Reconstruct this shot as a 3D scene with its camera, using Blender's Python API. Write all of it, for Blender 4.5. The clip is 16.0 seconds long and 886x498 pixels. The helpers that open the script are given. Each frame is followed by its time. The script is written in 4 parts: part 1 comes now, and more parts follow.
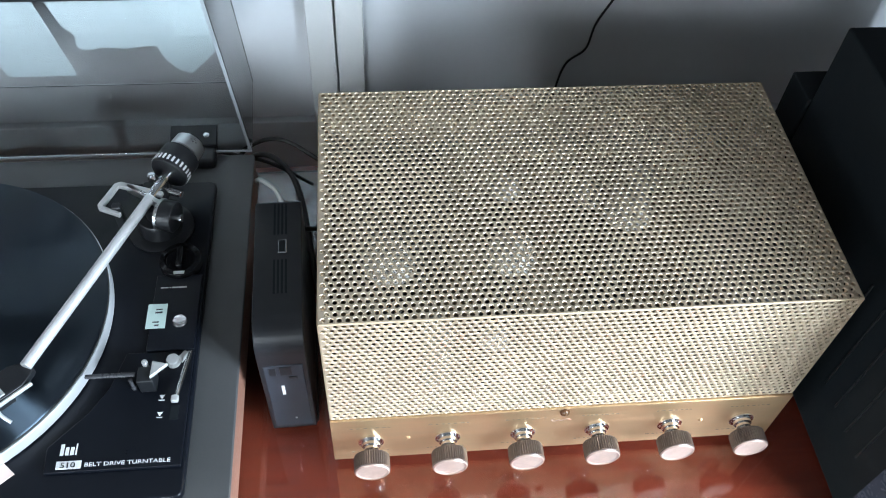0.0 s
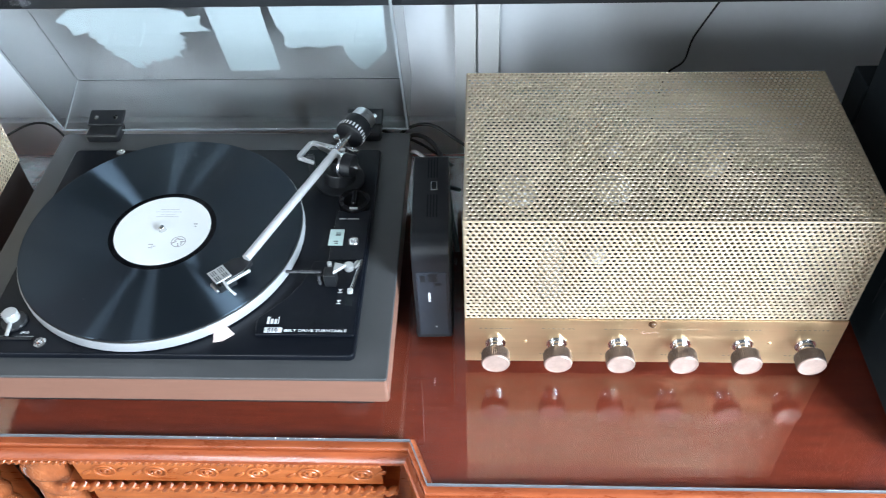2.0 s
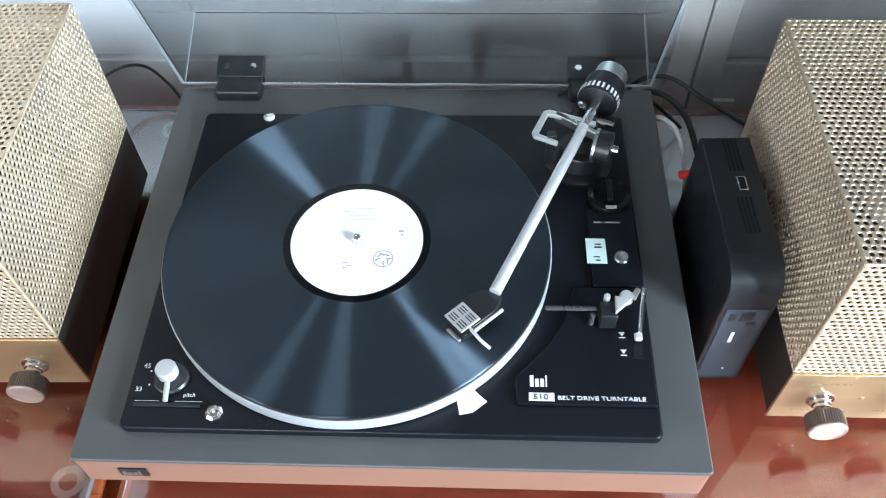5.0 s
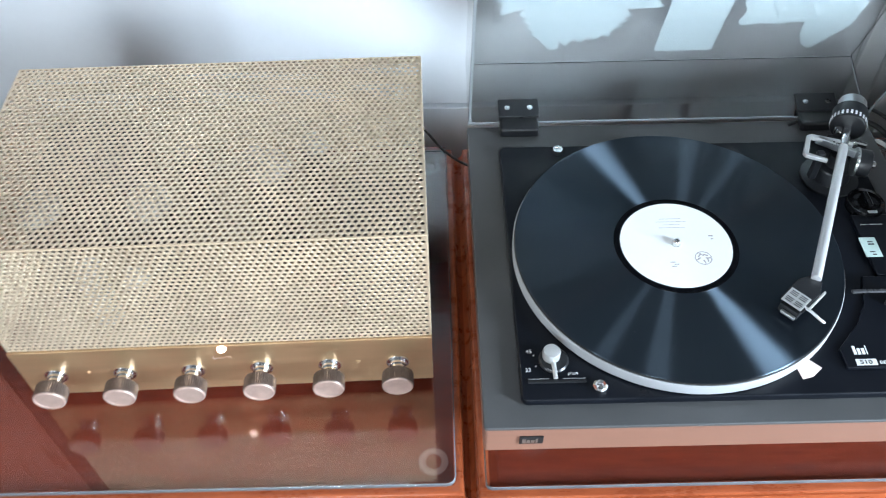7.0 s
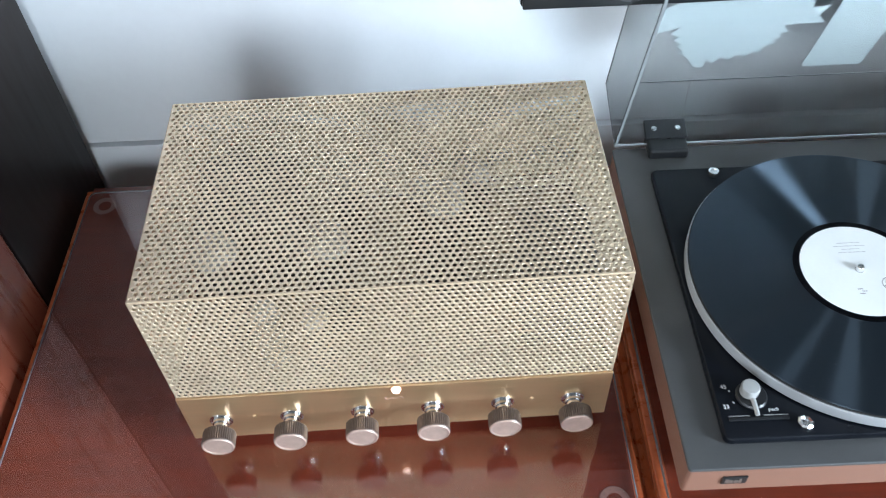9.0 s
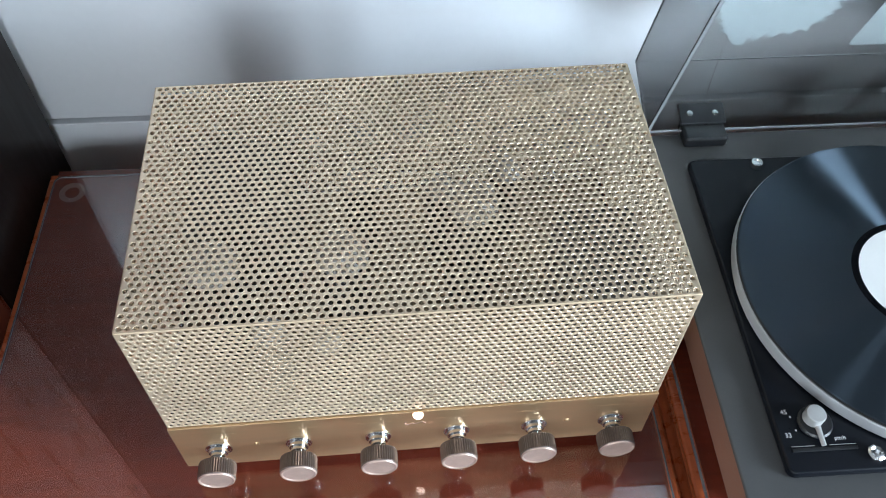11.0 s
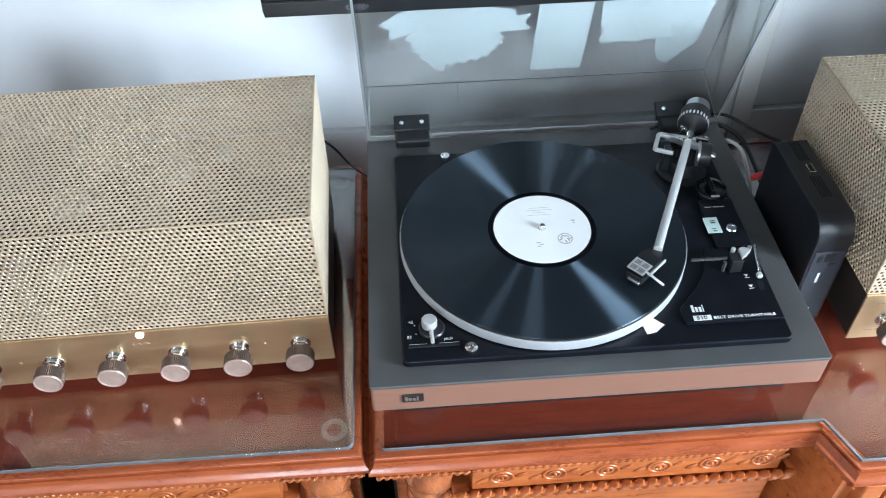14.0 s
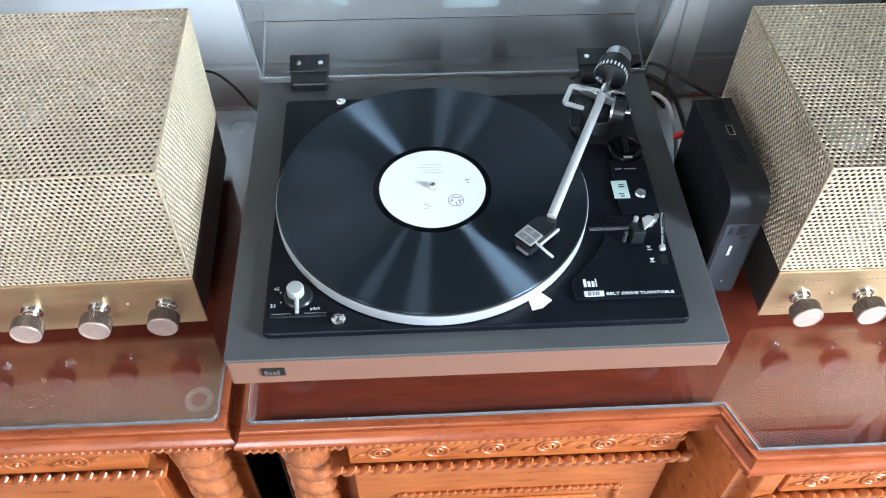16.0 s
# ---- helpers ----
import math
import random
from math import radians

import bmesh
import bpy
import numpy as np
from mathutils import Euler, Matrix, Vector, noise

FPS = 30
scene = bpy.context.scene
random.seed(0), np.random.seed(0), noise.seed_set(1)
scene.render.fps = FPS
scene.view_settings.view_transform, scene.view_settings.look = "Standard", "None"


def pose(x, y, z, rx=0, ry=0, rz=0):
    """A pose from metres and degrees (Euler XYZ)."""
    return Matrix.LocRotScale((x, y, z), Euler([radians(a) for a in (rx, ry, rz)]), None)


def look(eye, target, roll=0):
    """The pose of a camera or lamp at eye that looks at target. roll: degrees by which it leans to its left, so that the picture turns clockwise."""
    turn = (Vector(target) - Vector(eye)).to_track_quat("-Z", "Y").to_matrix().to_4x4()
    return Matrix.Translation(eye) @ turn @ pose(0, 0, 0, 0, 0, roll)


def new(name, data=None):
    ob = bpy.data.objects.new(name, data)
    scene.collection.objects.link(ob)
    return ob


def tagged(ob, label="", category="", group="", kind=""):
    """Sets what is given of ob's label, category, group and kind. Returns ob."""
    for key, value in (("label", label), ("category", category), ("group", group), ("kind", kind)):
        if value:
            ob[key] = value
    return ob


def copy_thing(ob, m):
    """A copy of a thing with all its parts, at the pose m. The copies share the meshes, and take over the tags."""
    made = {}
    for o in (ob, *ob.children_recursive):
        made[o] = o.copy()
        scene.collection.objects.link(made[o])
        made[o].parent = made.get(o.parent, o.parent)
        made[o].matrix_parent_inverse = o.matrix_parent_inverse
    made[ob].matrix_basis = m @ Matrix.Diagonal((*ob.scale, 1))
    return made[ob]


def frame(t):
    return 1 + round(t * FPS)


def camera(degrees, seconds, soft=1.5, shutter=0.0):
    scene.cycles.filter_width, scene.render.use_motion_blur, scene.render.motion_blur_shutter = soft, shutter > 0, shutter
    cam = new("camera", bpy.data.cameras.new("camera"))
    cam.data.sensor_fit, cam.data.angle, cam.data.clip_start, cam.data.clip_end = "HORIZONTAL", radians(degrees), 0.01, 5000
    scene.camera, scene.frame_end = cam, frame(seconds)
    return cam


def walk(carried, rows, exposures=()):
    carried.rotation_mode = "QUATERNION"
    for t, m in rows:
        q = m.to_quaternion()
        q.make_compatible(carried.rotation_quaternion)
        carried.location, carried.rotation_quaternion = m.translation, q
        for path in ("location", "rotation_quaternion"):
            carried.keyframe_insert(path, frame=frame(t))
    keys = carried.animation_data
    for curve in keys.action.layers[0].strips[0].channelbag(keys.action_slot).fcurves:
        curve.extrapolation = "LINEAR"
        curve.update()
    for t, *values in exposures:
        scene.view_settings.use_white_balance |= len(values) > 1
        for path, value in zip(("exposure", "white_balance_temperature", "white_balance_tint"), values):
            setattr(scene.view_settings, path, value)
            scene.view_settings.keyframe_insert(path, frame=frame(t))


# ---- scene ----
cam = camera(56.0, 16.0, soft=1.0, shutter=0.3)
PATH = [
    (0, (0.318, -0.214, 0.663), (0.492, 1.01, -0.909), 4.0),
    (0.5, (0.321, -0.225, 0.664), (0.485, 0.98, -0.924), 4.0),
    (1, (0.327, -0.294, 0.684), (0.443, 0.966, -0.865), 3.3),
    (1.5, (0.33, -0.393, 0.705), (0.342, 0.943, -0.783), 0.4),
    (2, (0.298, -0.433, 0.718), (0.206, 0.942, -0.732), -2.6),
    (2.5, (0.209, -0.41, 0.703), (0.143, 0.953, -0.759), -2.0),
    (3, (0.107, -0.377, 0.689), (0.054, 0.953, -0.804), -2.2),
    (3.2, (0.099, -0.371, 0.682), (-0.002, 0.961, -0.807), -4.4),
    (5.3, (0.03, -0.192, 0.61), (-0.018, 0.978, -1.011), -0.8),
    (5.5, (0.004, -0.19, 0.613), (-0.004, 0.987, -1.004), -0.2),
    (6, (-0.113, -0.203, 0.647), (-0.051, 0.971, -0.971), -1.2),
    (6.5, (-0.213, -0.25, 0.659), (-0.124, 0.979, -0.916), -1.2),
    (7, (-0.244, -0.317, 0.683), (-0.237, 0.977, -0.842), -1.0),
    (7.5, (-0.255, -0.413, 0.705), (-0.357, 0.938, -0.765), -2.5),
    (8, (-0.277, -0.443, 0.719), (-0.427, 0.939, -0.719), -3.7),
    (8.5, (-0.333, -0.364, 0.703), (-0.401, 0.983, -0.774), -3.3),
    (9, (-0.391, -0.276, 0.685), (-0.393, 1.02, -0.838), -2.6),
    (9.2, (-0.405, -0.249, 0.681), (-0.381, 1.03, -0.857), -2.1),
    (11.5, (-0.441, -0.186, 0.647), (-0.347, 1.01, -0.953), 0.8),
    (12, (-0.405, -0.222, 0.668), (-0.324, 1.003, -0.91), -0.5),
    (12.5, (-0.357, -0.277, 0.68), (-0.283, 1.019, -0.841), -1.2),
    (13, (-0.288, -0.342, 0.68), (-0.24, 1.031, -0.773), -2.4),
    (13.5, (-0.209, -0.4, 0.71), (-0.135, 0.985, -0.732), -1.5),
    (14, (-0.166, -0.439, 0.709), (-0.093, 0.96, -0.718), -1.3),
    (14.5, (-0.136, -0.405, 0.701), (0.053, 0.943, -0.764), 1.0),
    (15, (-0.135, -0.359, 0.682), (0.143, 0.915, -0.835), 3.0),
    (15.5, (-0.124, -0.354, 0.669), (0.112, 0.912, -0.861), 2.8),
    (16, (-0.055, -0.374, 0.679), (0.023, 0.896, -0.864), 0.8),
]
walk(cam, [(t, look(eye, target, roll)) for t, eye, target, roll in PATH],
     [(0, 0.04), (1.5, 0.15), (3, 0.17), (5.5, 0.60), (6, 0.66), (6.5, 0.52), (8, 0.12), (9, 0.10), (11.5, -0.08), (13.5, -0.02), (14.5, 0.13), (16, 0.24)])

# ---- world, window light ----
world = bpy.data.worlds.new("sky")
scene.world = world
world.use_nodes = True
wn = world.node_tree
sky = wn.nodes.new("ShaderNodeTexSky")
sky.sky_type = "NISHITA"
sky.sun_disc = False
sky.sun_elevation = radians(38)
sky.sun_rotation = radians(200)
wn.links.new(sky.outputs[0], wn.nodes["Background"].inputs[0])
wn.nodes["Background"].inputs[1].default_value = 0.10

FLOOR, CEIL = -0.80, 1.95
WALL_W, WALL_E, WALL_S, WALL_N = -2.1, 1.32, -2.40, 0.50
WIN = (-0.95, -0.25, 0.55, 1.45)  # x0, x1, z0, z1 of the window in the south wall
WINE = (-1.15, -0.50, 0.08, 1.10)  # y0, y1, z0, z1 of the window in the east wall


WINW = (-2.32, -1.62, 0.30, 1.45)  # y0, y1, z0, z1 of the window in the west wall


def window_lamp(x, y, z, w, h, aim, watts, colour):
    data = bpy.data.lights.new("window_daylight", "AREA")
    data.shape, data.size, data.size_y, data.energy, data.color = "RECTANGLE", w, h, watts, colour
    ob = new("window_daylight", data)
    ob.matrix_world = look((x, y, z), aim)
    return ob


window_lamp((WIN[0] + WIN[1]) / 2, WALL_S - 0.03, (WIN[2] + WIN[3]) / 2, WIN[1] - WIN[0] - 0.1, WIN[3] - WIN[2] - 0.1,
            ((WIN[0] + WIN[1]) / 2, 0, (WIN[2] + WIN[3]) / 2), 40, (0.79, 0.90, 1.0))
window_lamp(WALL_E + 0.03, (WINE[0] + WINE[1]) / 2, (WINE[2] + WINE[3]) / 2, WINE[1] - WINE[0] - 0.1, WINE[3] - WINE[2] - 0.1,
            (0, (WINE[0] + WINE[1]) / 2, (WINE[2] + WINE[3]) / 2), 134, (0.69, 0.85, 1.0))
window_lamp(WALL_W - 0.03, (WINW[0] + WINW[1]) / 2, (WINW[2] + WINW[3]) / 2, WINW[1] - WINW[0] - 0.1, WINW[3] - WINW[2] - 0.1,
            (0, (WINW[0] + WINW[1]) / 2, (WINW[2] + WINW[3]) / 2), 46, (0.76, 0.88, 1.0))


# ---- materials ----
def mat(name, colour, rough=0.5, metal=0.0, vary=0.15, scale=30.0, bump=0.0, fine=400.0, coat=0.0, rough_vary=0.08, stretch=(1, 1, 1), tint=None, spec=0.5):
    m = bpy.data.materials.new(name)
    m.use_nodes = True
    nt = m.node_tree
    b = nt.nodes["Principled BSDF"]
    b.inputs["Metallic"].default_value = metal
    b.inputs["Specular IOR Level"].default_value = spec
    b.inputs["Coat Weight"].default_value = coat
    b.inputs["Coat Roughness"].default_value = 0.08
    tc = nt.nodes.new("ShaderNodeTexCoord")
    mp = nt.nodes.new("ShaderNodeMapping")
    mp.inputs["Scale"].default_value = stretch
    nt.links.new(tc.outputs["Object"], mp.inputs[0])
    n1 = nt.nodes.new("ShaderNodeTexNoise")
    n1.inputs["Scale"].default_value, n1.inputs["Detail"].default_value = scale, 5
    n2 = nt.nodes.new("ShaderNodeTexNoise")
    n2.inputs["Scale"].default_value, n2.inputs["Detail"].default_value = fine, 3
    nt.links.new(mp.outputs[0], n1.inputs["Vector"])
    nt.links.new(mp.outputs[0], n2.inputs["Vector"])
    mix = nt.nodes.new("ShaderNodeMath")
    mix.operation = "MULTIPLY_ADD"
    nt.links.new(n2.outputs["Fac"], mix.inputs[0])
    mix.inputs[1].default_value = 0.4
    nt.links.new(n1.outputs["Fac"], mix.inputs[2])
    ramp = nt.nodes.new("ShaderNodeMapRange")
    ramp.inputs["From Min"].default_value, ramp.inputs["From Max"].default_value = 0.4, 1.0
    nt.links.new(mix.outputs[0], ramp.inputs["Value"])
    col = nt.nodes.new("ShaderNodeMix")
    col.data_type = "RGBA"
    dark = tint or tuple(c * (1 - vary) for c in colour)
    light = tuple(min(1, c * (1 + vary)) for c in colour)
    col.inputs["A"].default_value = (*dark, 1)
    col.inputs["B"].default_value = (*light, 1)
    nt.links.new(ramp.outputs[0], col.inputs["Factor"])
    nt.links.new(col.outputs["Result"], b.inputs["Base Color"])
    rr = nt.nodes.new("ShaderNodeMapRange")
    rr.inputs["To Min"].default_value = max(0.02, rough - rough_vary)
    rr.inputs["To Max"].default_value = min(1, rough + rough_vary)
    nt.links.new(ramp.outputs[0], rr.inputs["Value"])
    nt.links.new(rr.outputs[0], b.inputs["Roughness"])
    if bump:
        bp = nt.nodes.new("ShaderNodeBump")
        bp.inputs["Strength"].default_value, bp.inputs["Distance"].default_value = 0.6, bump
        nt.links.new(mix.outputs[0], bp.inputs["Height"])
        nt.links.new(bp.outputs[0], b.inputs["Normal"])
    return m


def glass_mat(name, colour, rough=0.02, ior=1.49):
    m = bpy.data.materials.new(name)
    m.use_nodes = True
    b = m.node_tree.nodes["Principled BSDF"]
    b.inputs["Base Color"].default_value = (*colour, 1)
    b.inputs["Transmission Weight"].default_value = 1
    b.inputs["IOR"].default_value = ior
    nt = m.node_tree
    n = nt.nodes.new("ShaderNodeTexNoise")
    n.inputs["Scale"].default_value, n.inputs["Detail"].default_value = 14, 6
    r = nt.nodes.new("ShaderNodeMapRange")
    r.inputs["To Min"].default_value, r.inputs["To Max"].default_value = rough * 0.5, rough * 1.6
    nt.links.new(n.outputs["Fac"], r.inputs["Value"])
    nt.links.new(r.outputs[0], b.inputs["Roughness"])
    return m


def glow(name, colour, strength):
    m = mat(name, colour, 0.3)
    b = m.node_tree.nodes["Principled BSDF"]
    b.inputs["Emission Color"].default_value = (*colour, 1)
    b.inputs["Emission Strength"].default_value = strength
    return m


def vinyl_mat():
    """Black vinyl whose grooves spread the light along the radius."""
    m = mat("vinyl", (0.0015, 0.002, 0.0035), 0.25, vary=0.1, scale=60, rough_vary=0.03, spec=0.15)
    nt = m.node_tree
    b = nt.nodes["Principled BSDF"]
    g = nt.nodes.new("ShaderNodeBsdfAnisotropic")
    g.inputs["Color"].default_value = (0.60, 0.80, 1.0, 1)
    g.inputs["Anisotropy"].default_value = 0.80
    t = nt.nodes.new("ShaderNodeTangent")
    t.direction_type, t.axis = "RADIAL", "Z"
    nt.links.new(t.outputs[0], g.inputs["Tangent"])
    tc = nt.nodes.new("ShaderNodeTexCoord")
    ln = nt.nodes.new("ShaderNodeVectorMath")
    ln.operation = "LENGTH"
    nt.links.new(tc.outputs["Object"], ln.inputs[0])
    nz = nt.nodes.new("ShaderNodeTexNoise")
    nz.noise_dimensions = "1D"
    nz.inputs["Scale"].default_value, nz.inputs["Detail"].default_value = 420, 4
    nt.links.new(ln.outputs["Value"], nz.inputs["W"])
    rr = nt.nodes.new("ShaderNodeMapRange")
    rr.inputs["To Min"].default_value, rr.inputs["To Max"].default_value = 0.31, 0.345
    nt.links.new(nz.outputs["Fac"], rr.inputs["Value"])
    nt.links.new(rr.outputs[0], g.inputs["Roughness"])
    mix = nt.nodes.new("ShaderNodeMixShader")
    mix.inputs[0].default_value = 0.095
    nt.links.new(b.outputs[0], mix.inputs[1])
    nt.links.new(g.outputs[0], mix.inputs[2])
    nt.links.new(mix.outputs[0], nt.nodes["Material Output"].inputs["Surface"])
    return m


PLASTER = mat("wall_paint", (0.69, 0.705, 0.725), 0.7, vary=0.04, scale=4, bump=0.0006, fine=90)
TRIMPAINT = mat("trim_paint", (0.62, 0.62, 0.61), 0.45, vary=0.04, scale=9)
# walls out of view, darkened so that less light bounces back
ROOM = mat("dimmed_room_paint", (0.22, 0.21, 0.20), 0.8, vary=0.05, scale=4)
# unseen west wall, lighter than the others to reflect fill light
ROOMW = mat("fill_wall_paint", (0.35, 0.34, 0.32), 0.8, vary=0.05, scale=4)
# unseen ceiling, made dark to weaken its fill and its reflections
CEILP = mat("dimmed_ceiling_paint", (0.09, 0.085, 0.08), 0.8, vary=0.03, scale=3)
FLOORW = mat("floor_boards", (0.16, 0.10, 0.07), 0.4, vary=0.25, scale=6, stretch=(1, 8, 1))
WOOD_TOP = mat("polished_red_wood", (0.112, 0.018, 0.009), 0.12, spec=0.5, rough_vary=0.03, vary=0.25, scale=9, stretch=(2, 22, 8), fine=60, coat=0.8)
WOOD = mat("carved_orange_wood", (0.45, 0.130, 0.038), 0.32, vary=0.28, scale=7, stretch=(3, 14, 16), fine=60, coat=0.15, bump=0.0002, tint=(0.29, 0.064, 0.016))
WOOD_MOULD = mat("moulded_red_brown_wood", (0.33, 0.076, 0.024), 0.30, vary=0.25, scale=7, stretch=(3, 14, 16), fine=60, coat=0.15, tint=(0.22, 0.043, 0.015))
WOOD_COLUMN = mat("lacquered_column_wood", (0.40, 0.125, 0.045), 0.25, vary=0.3, scale=9, stretch=(10, 10, 3), fine=60, coat=0.6, tint=(0.24, 0.06, 0.022))
# painted highlight for the clear lid's edges
EDGELIGHT = mat("acrylic_edge_highlight", (0.24, 0.26, 0.27), 0.4, vary=0.25, scale=14)
# dark wood of the cupboard; also the painted shade between the cabinets
WOOD_DARK = mat("dark_wood_and_gap_shade", (0.012, 0.007, 0.006), 0.4, vary=0.3, scale=8, stretch=(14, 14, 2), spec=0.25)
WOOD_PANEL = mat("brown_panel_wood", (0.24, 0.062, 0.034), 0.3, vary=0.2, scale=7, stretch=(12, 12, 1.5), coat=0.3)
GOLD = mat("champagne_sheet_metal", (0.79, 0.645, 0.475), 0.46, 0.80, vary=0.10, scale=14, fine=900, rough_vary=0.08)
FASCIA = mat("brushed_champagne_fascia", (0.66, 0.435, 0.245), 0.36, 0.85, vary=0.07, scale=8, fine=500, stretch=(1, 1, 20), bump=0.00004)
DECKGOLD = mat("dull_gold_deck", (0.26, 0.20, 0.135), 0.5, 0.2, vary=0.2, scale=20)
CHASSIS = mat("dark_chassis_paint", (0.030, 0.022, 0.019), 0.45, vary=0.2)
CHROME = mat("chrome", (0.80, 0.80, 0.80), 0.16, 1.0, vary=0.05, scale=60)
ALU = mat("brushed_aluminium", (0.72, 0.72, 0.72), 0.3, 1.0, vary=0.06, scale=40, fine=800)
SATIN = mat("satin_silver_plastic", (0.55, 0.55, 0.54), 0.35, 0.4, vary=0.06, scale=40)
KNOB = mat("dark_knurled_bakelite", (0.13, 0.10, 0.09), 0.38, 0.5, vary=0.25, scale=80)
KNOBCAP = mat("spun_metal_cap", (0.52, 0.37, 0.31), 0.42, 0.5, vary=0.15, scale=120)
BLACK = mat("black_plastic", (0.012, 0.013, 0.015), 0.34, vary=0.2, scale=50, bump=0.00005)
BLACKMATT = mat("black_matt", (0.008, 0.011, 0.013), 0.6, vary=0.2, scale=40, spec=0.2)
RIM = mat("platter_aluminium", (0.60, 0.61, 0.63), 0.45, 0.5, vary=0.03, scale=30)
ARM = mat("pale_arm_aluminium", (0.80, 0.80, 0.80), 0.38, 0.6, vary=0.04, scale=30)
BLACKGLOSS = mat("black_gloss", (0.006, 0.006, 0.007), 0.08, vary=0.1, scale=30)
DECK = mat("deck_lacquer", (0.004, 0.0052, 0.0085), 0.34, vary=0.2, scale=30, bump=0.00002, fine=1200, spec=0.24)
PLINTH = mat("grey_plinth_vinyl", (0.070, 0.070, 0.071), 0.42, vary=0.12, scale=25, bump=0.00005, fine=700)
PLINTHF = mat("brown_plinth_fascia", (0.245, 0.120, 0.083), 0.4, vary=0.10, scale=12, stretch=(2, 20, 20))
RUBBER = mat("rubber", (0.02, 0.02, 0.02), 0.75, vary=0.2)
WHITE = mat("white_print", (0.80, 0.80, 0.80), 0.5, vary=0.04)
PAPER = mat("label_paper", (0.90, 0.90, 0.88), 0.55, vary=0.03, scale=20)
PRINT = mat("grey_print", (0.42, 0.38, 0.38), 0.6, vary=0.3, scale=300)
LABELPRINT = mat("faint_grey_print", (0.60, 0.57, 0.58), 0.6, vary=0.25, scale=300)
PEACH = mat("peach_paper", (0.80, 0.62, 0.56), 0.6, vary=0.05)
MINT = mat("mint_tape", (0.50, 0.62, 0.58), 0.35, vary=0.08, scale=60)
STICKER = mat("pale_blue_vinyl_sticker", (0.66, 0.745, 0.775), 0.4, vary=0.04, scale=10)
CABLE = mat("black_cable", (0.014, 0.013, 0.013), 0.5, vary=0.2)
CABLEW = mat("grey_white_cable", (0.55, 0.54, 0.52), 0.5, vary=0.1)
RED = mat("red_plug_plastic", (0.62, 0.03, 0.02), 0.35, vary=0.1)
PCBLACK = mat("dark_grey_case", (0.009, 0.010, 0.013), 0.38, vary=0.15, scale=60)
SPEAKERGREY = mat("light_grey_baffle", (0.42, 0.43, 0.44), 0.4, vary=0.05)
PCFRONT = mat("dark_blue_grey_front", (0.026, 0.031, 0.042), 0.42, vary=0.1)
SCREEN = mat("dark_satin_screen", (0.03, 0.03, 0.033), 0.45, vary=0.05, scale=20)
NAVY = mat("navy_grey_edge", (0.035, 0.05, 0.07), 0.25, vary=0.1)
APPWHITE = mat("white_enamel", (0.78, 0.78, 0.77), 0.3, vary=0.03)
DARKGREY = mat("dark_grey_panel", (0.05, 0.05, 0.055), 0.3, vary=0.1)
EDGE = mat("glass_edge_gleam", (0.11, 0.115, 0.125), 0.35, vary=0.25, scale=40)
TUBEGLASS = glass_mat("tube_glass", (0.95, 0.95, 0.95), 0.01)
GETTER = mat("getter_silver", (0.55, 0.53, 0.50), 0.5, 0.3, vary=0.08)
CAGEEDGE = mat("folded_sheet_edge", (0.62, 0.48, 0.33), 0.6, 0.6, vary=0.2, scale=180)
IRON = mat("transformer_iron", (0.10, 0.095, 0.09), 0.5, 0.3, vary=0.2)
ACRYLIC = glass_mat("smoked_acrylic", (0.465, 0.47, 0.465), 0.03)
PLATE = glass_mat("plate_glass", (0.93, 0.96, 0.95), 0.01, 1.62)
CLEARPAD = mat("cloudy_clear_rubber", (0.17, 0.075, 0.06), 0.35, vary=0.15, scale=120)
LEDON = glow("lit_indicator", (1.0, 0.72, 0.62), 4.0)
LEDOFF = mat("unlit_indicator", (0.10, 0.045, 0.02), 0.2, vary=0.1)
VINYL = vinyl_mat()
RUNOUT = mat("smooth_vinyl", (0.002, 0.0024, 0.0035), 0.22, vary=0.1, scale=60, rough_vary=0.03, spec=0.2)


# ---- mesh helpers ----
def finish(name, bm, material, smooth=35):
    """A mesh with shading normals weighted by face area, so that flat faces stay flat beside their rounded edges."""
    me = bpy.data.meshes.new(name)
    bm.normal_update()
    normals = []
    if smooth:
        limit = math.cos(radians(smooth + 12))
        area = {f: f.calc_area() for f in bm.faces}
        for f in bm.faces:
            for v in f.verts:
                n = Vector((0, 0, 0))
                for g in v.link_faces:
                    if g.normal.dot(f.normal) > limit:
                        n += g.normal * area[g]
                normals.append(n.normalized() if n.length > 1e-12 else f.normal.copy())
    bm.to_mesh(me)
    bm.free()
    me.materials.append(material)
    if smooth:
        me.shade_smooth()
        me.normals_split_custom_set(normals)
    return me


def part(name, bm, material, parent, label="", kind="", smooth=35):
    ob = new(name, finish(name, bm, material, smooth))
    ob.parent = parent
    return tagged(ob, label, kind=kind)


def thing(name, label, category, group="", m=None):
    ob = new(name)
    ob.empty_display_size = 0.05
    if m is not None:
        ob.matrix_basis = m
    return tagged(ob, label, category, group)


def solid(name, bm, material, label, category="", kind="", smooth=35):
    return tagged(new(name, finish(name, bm, material, smooth)), label, category, kind=kind)


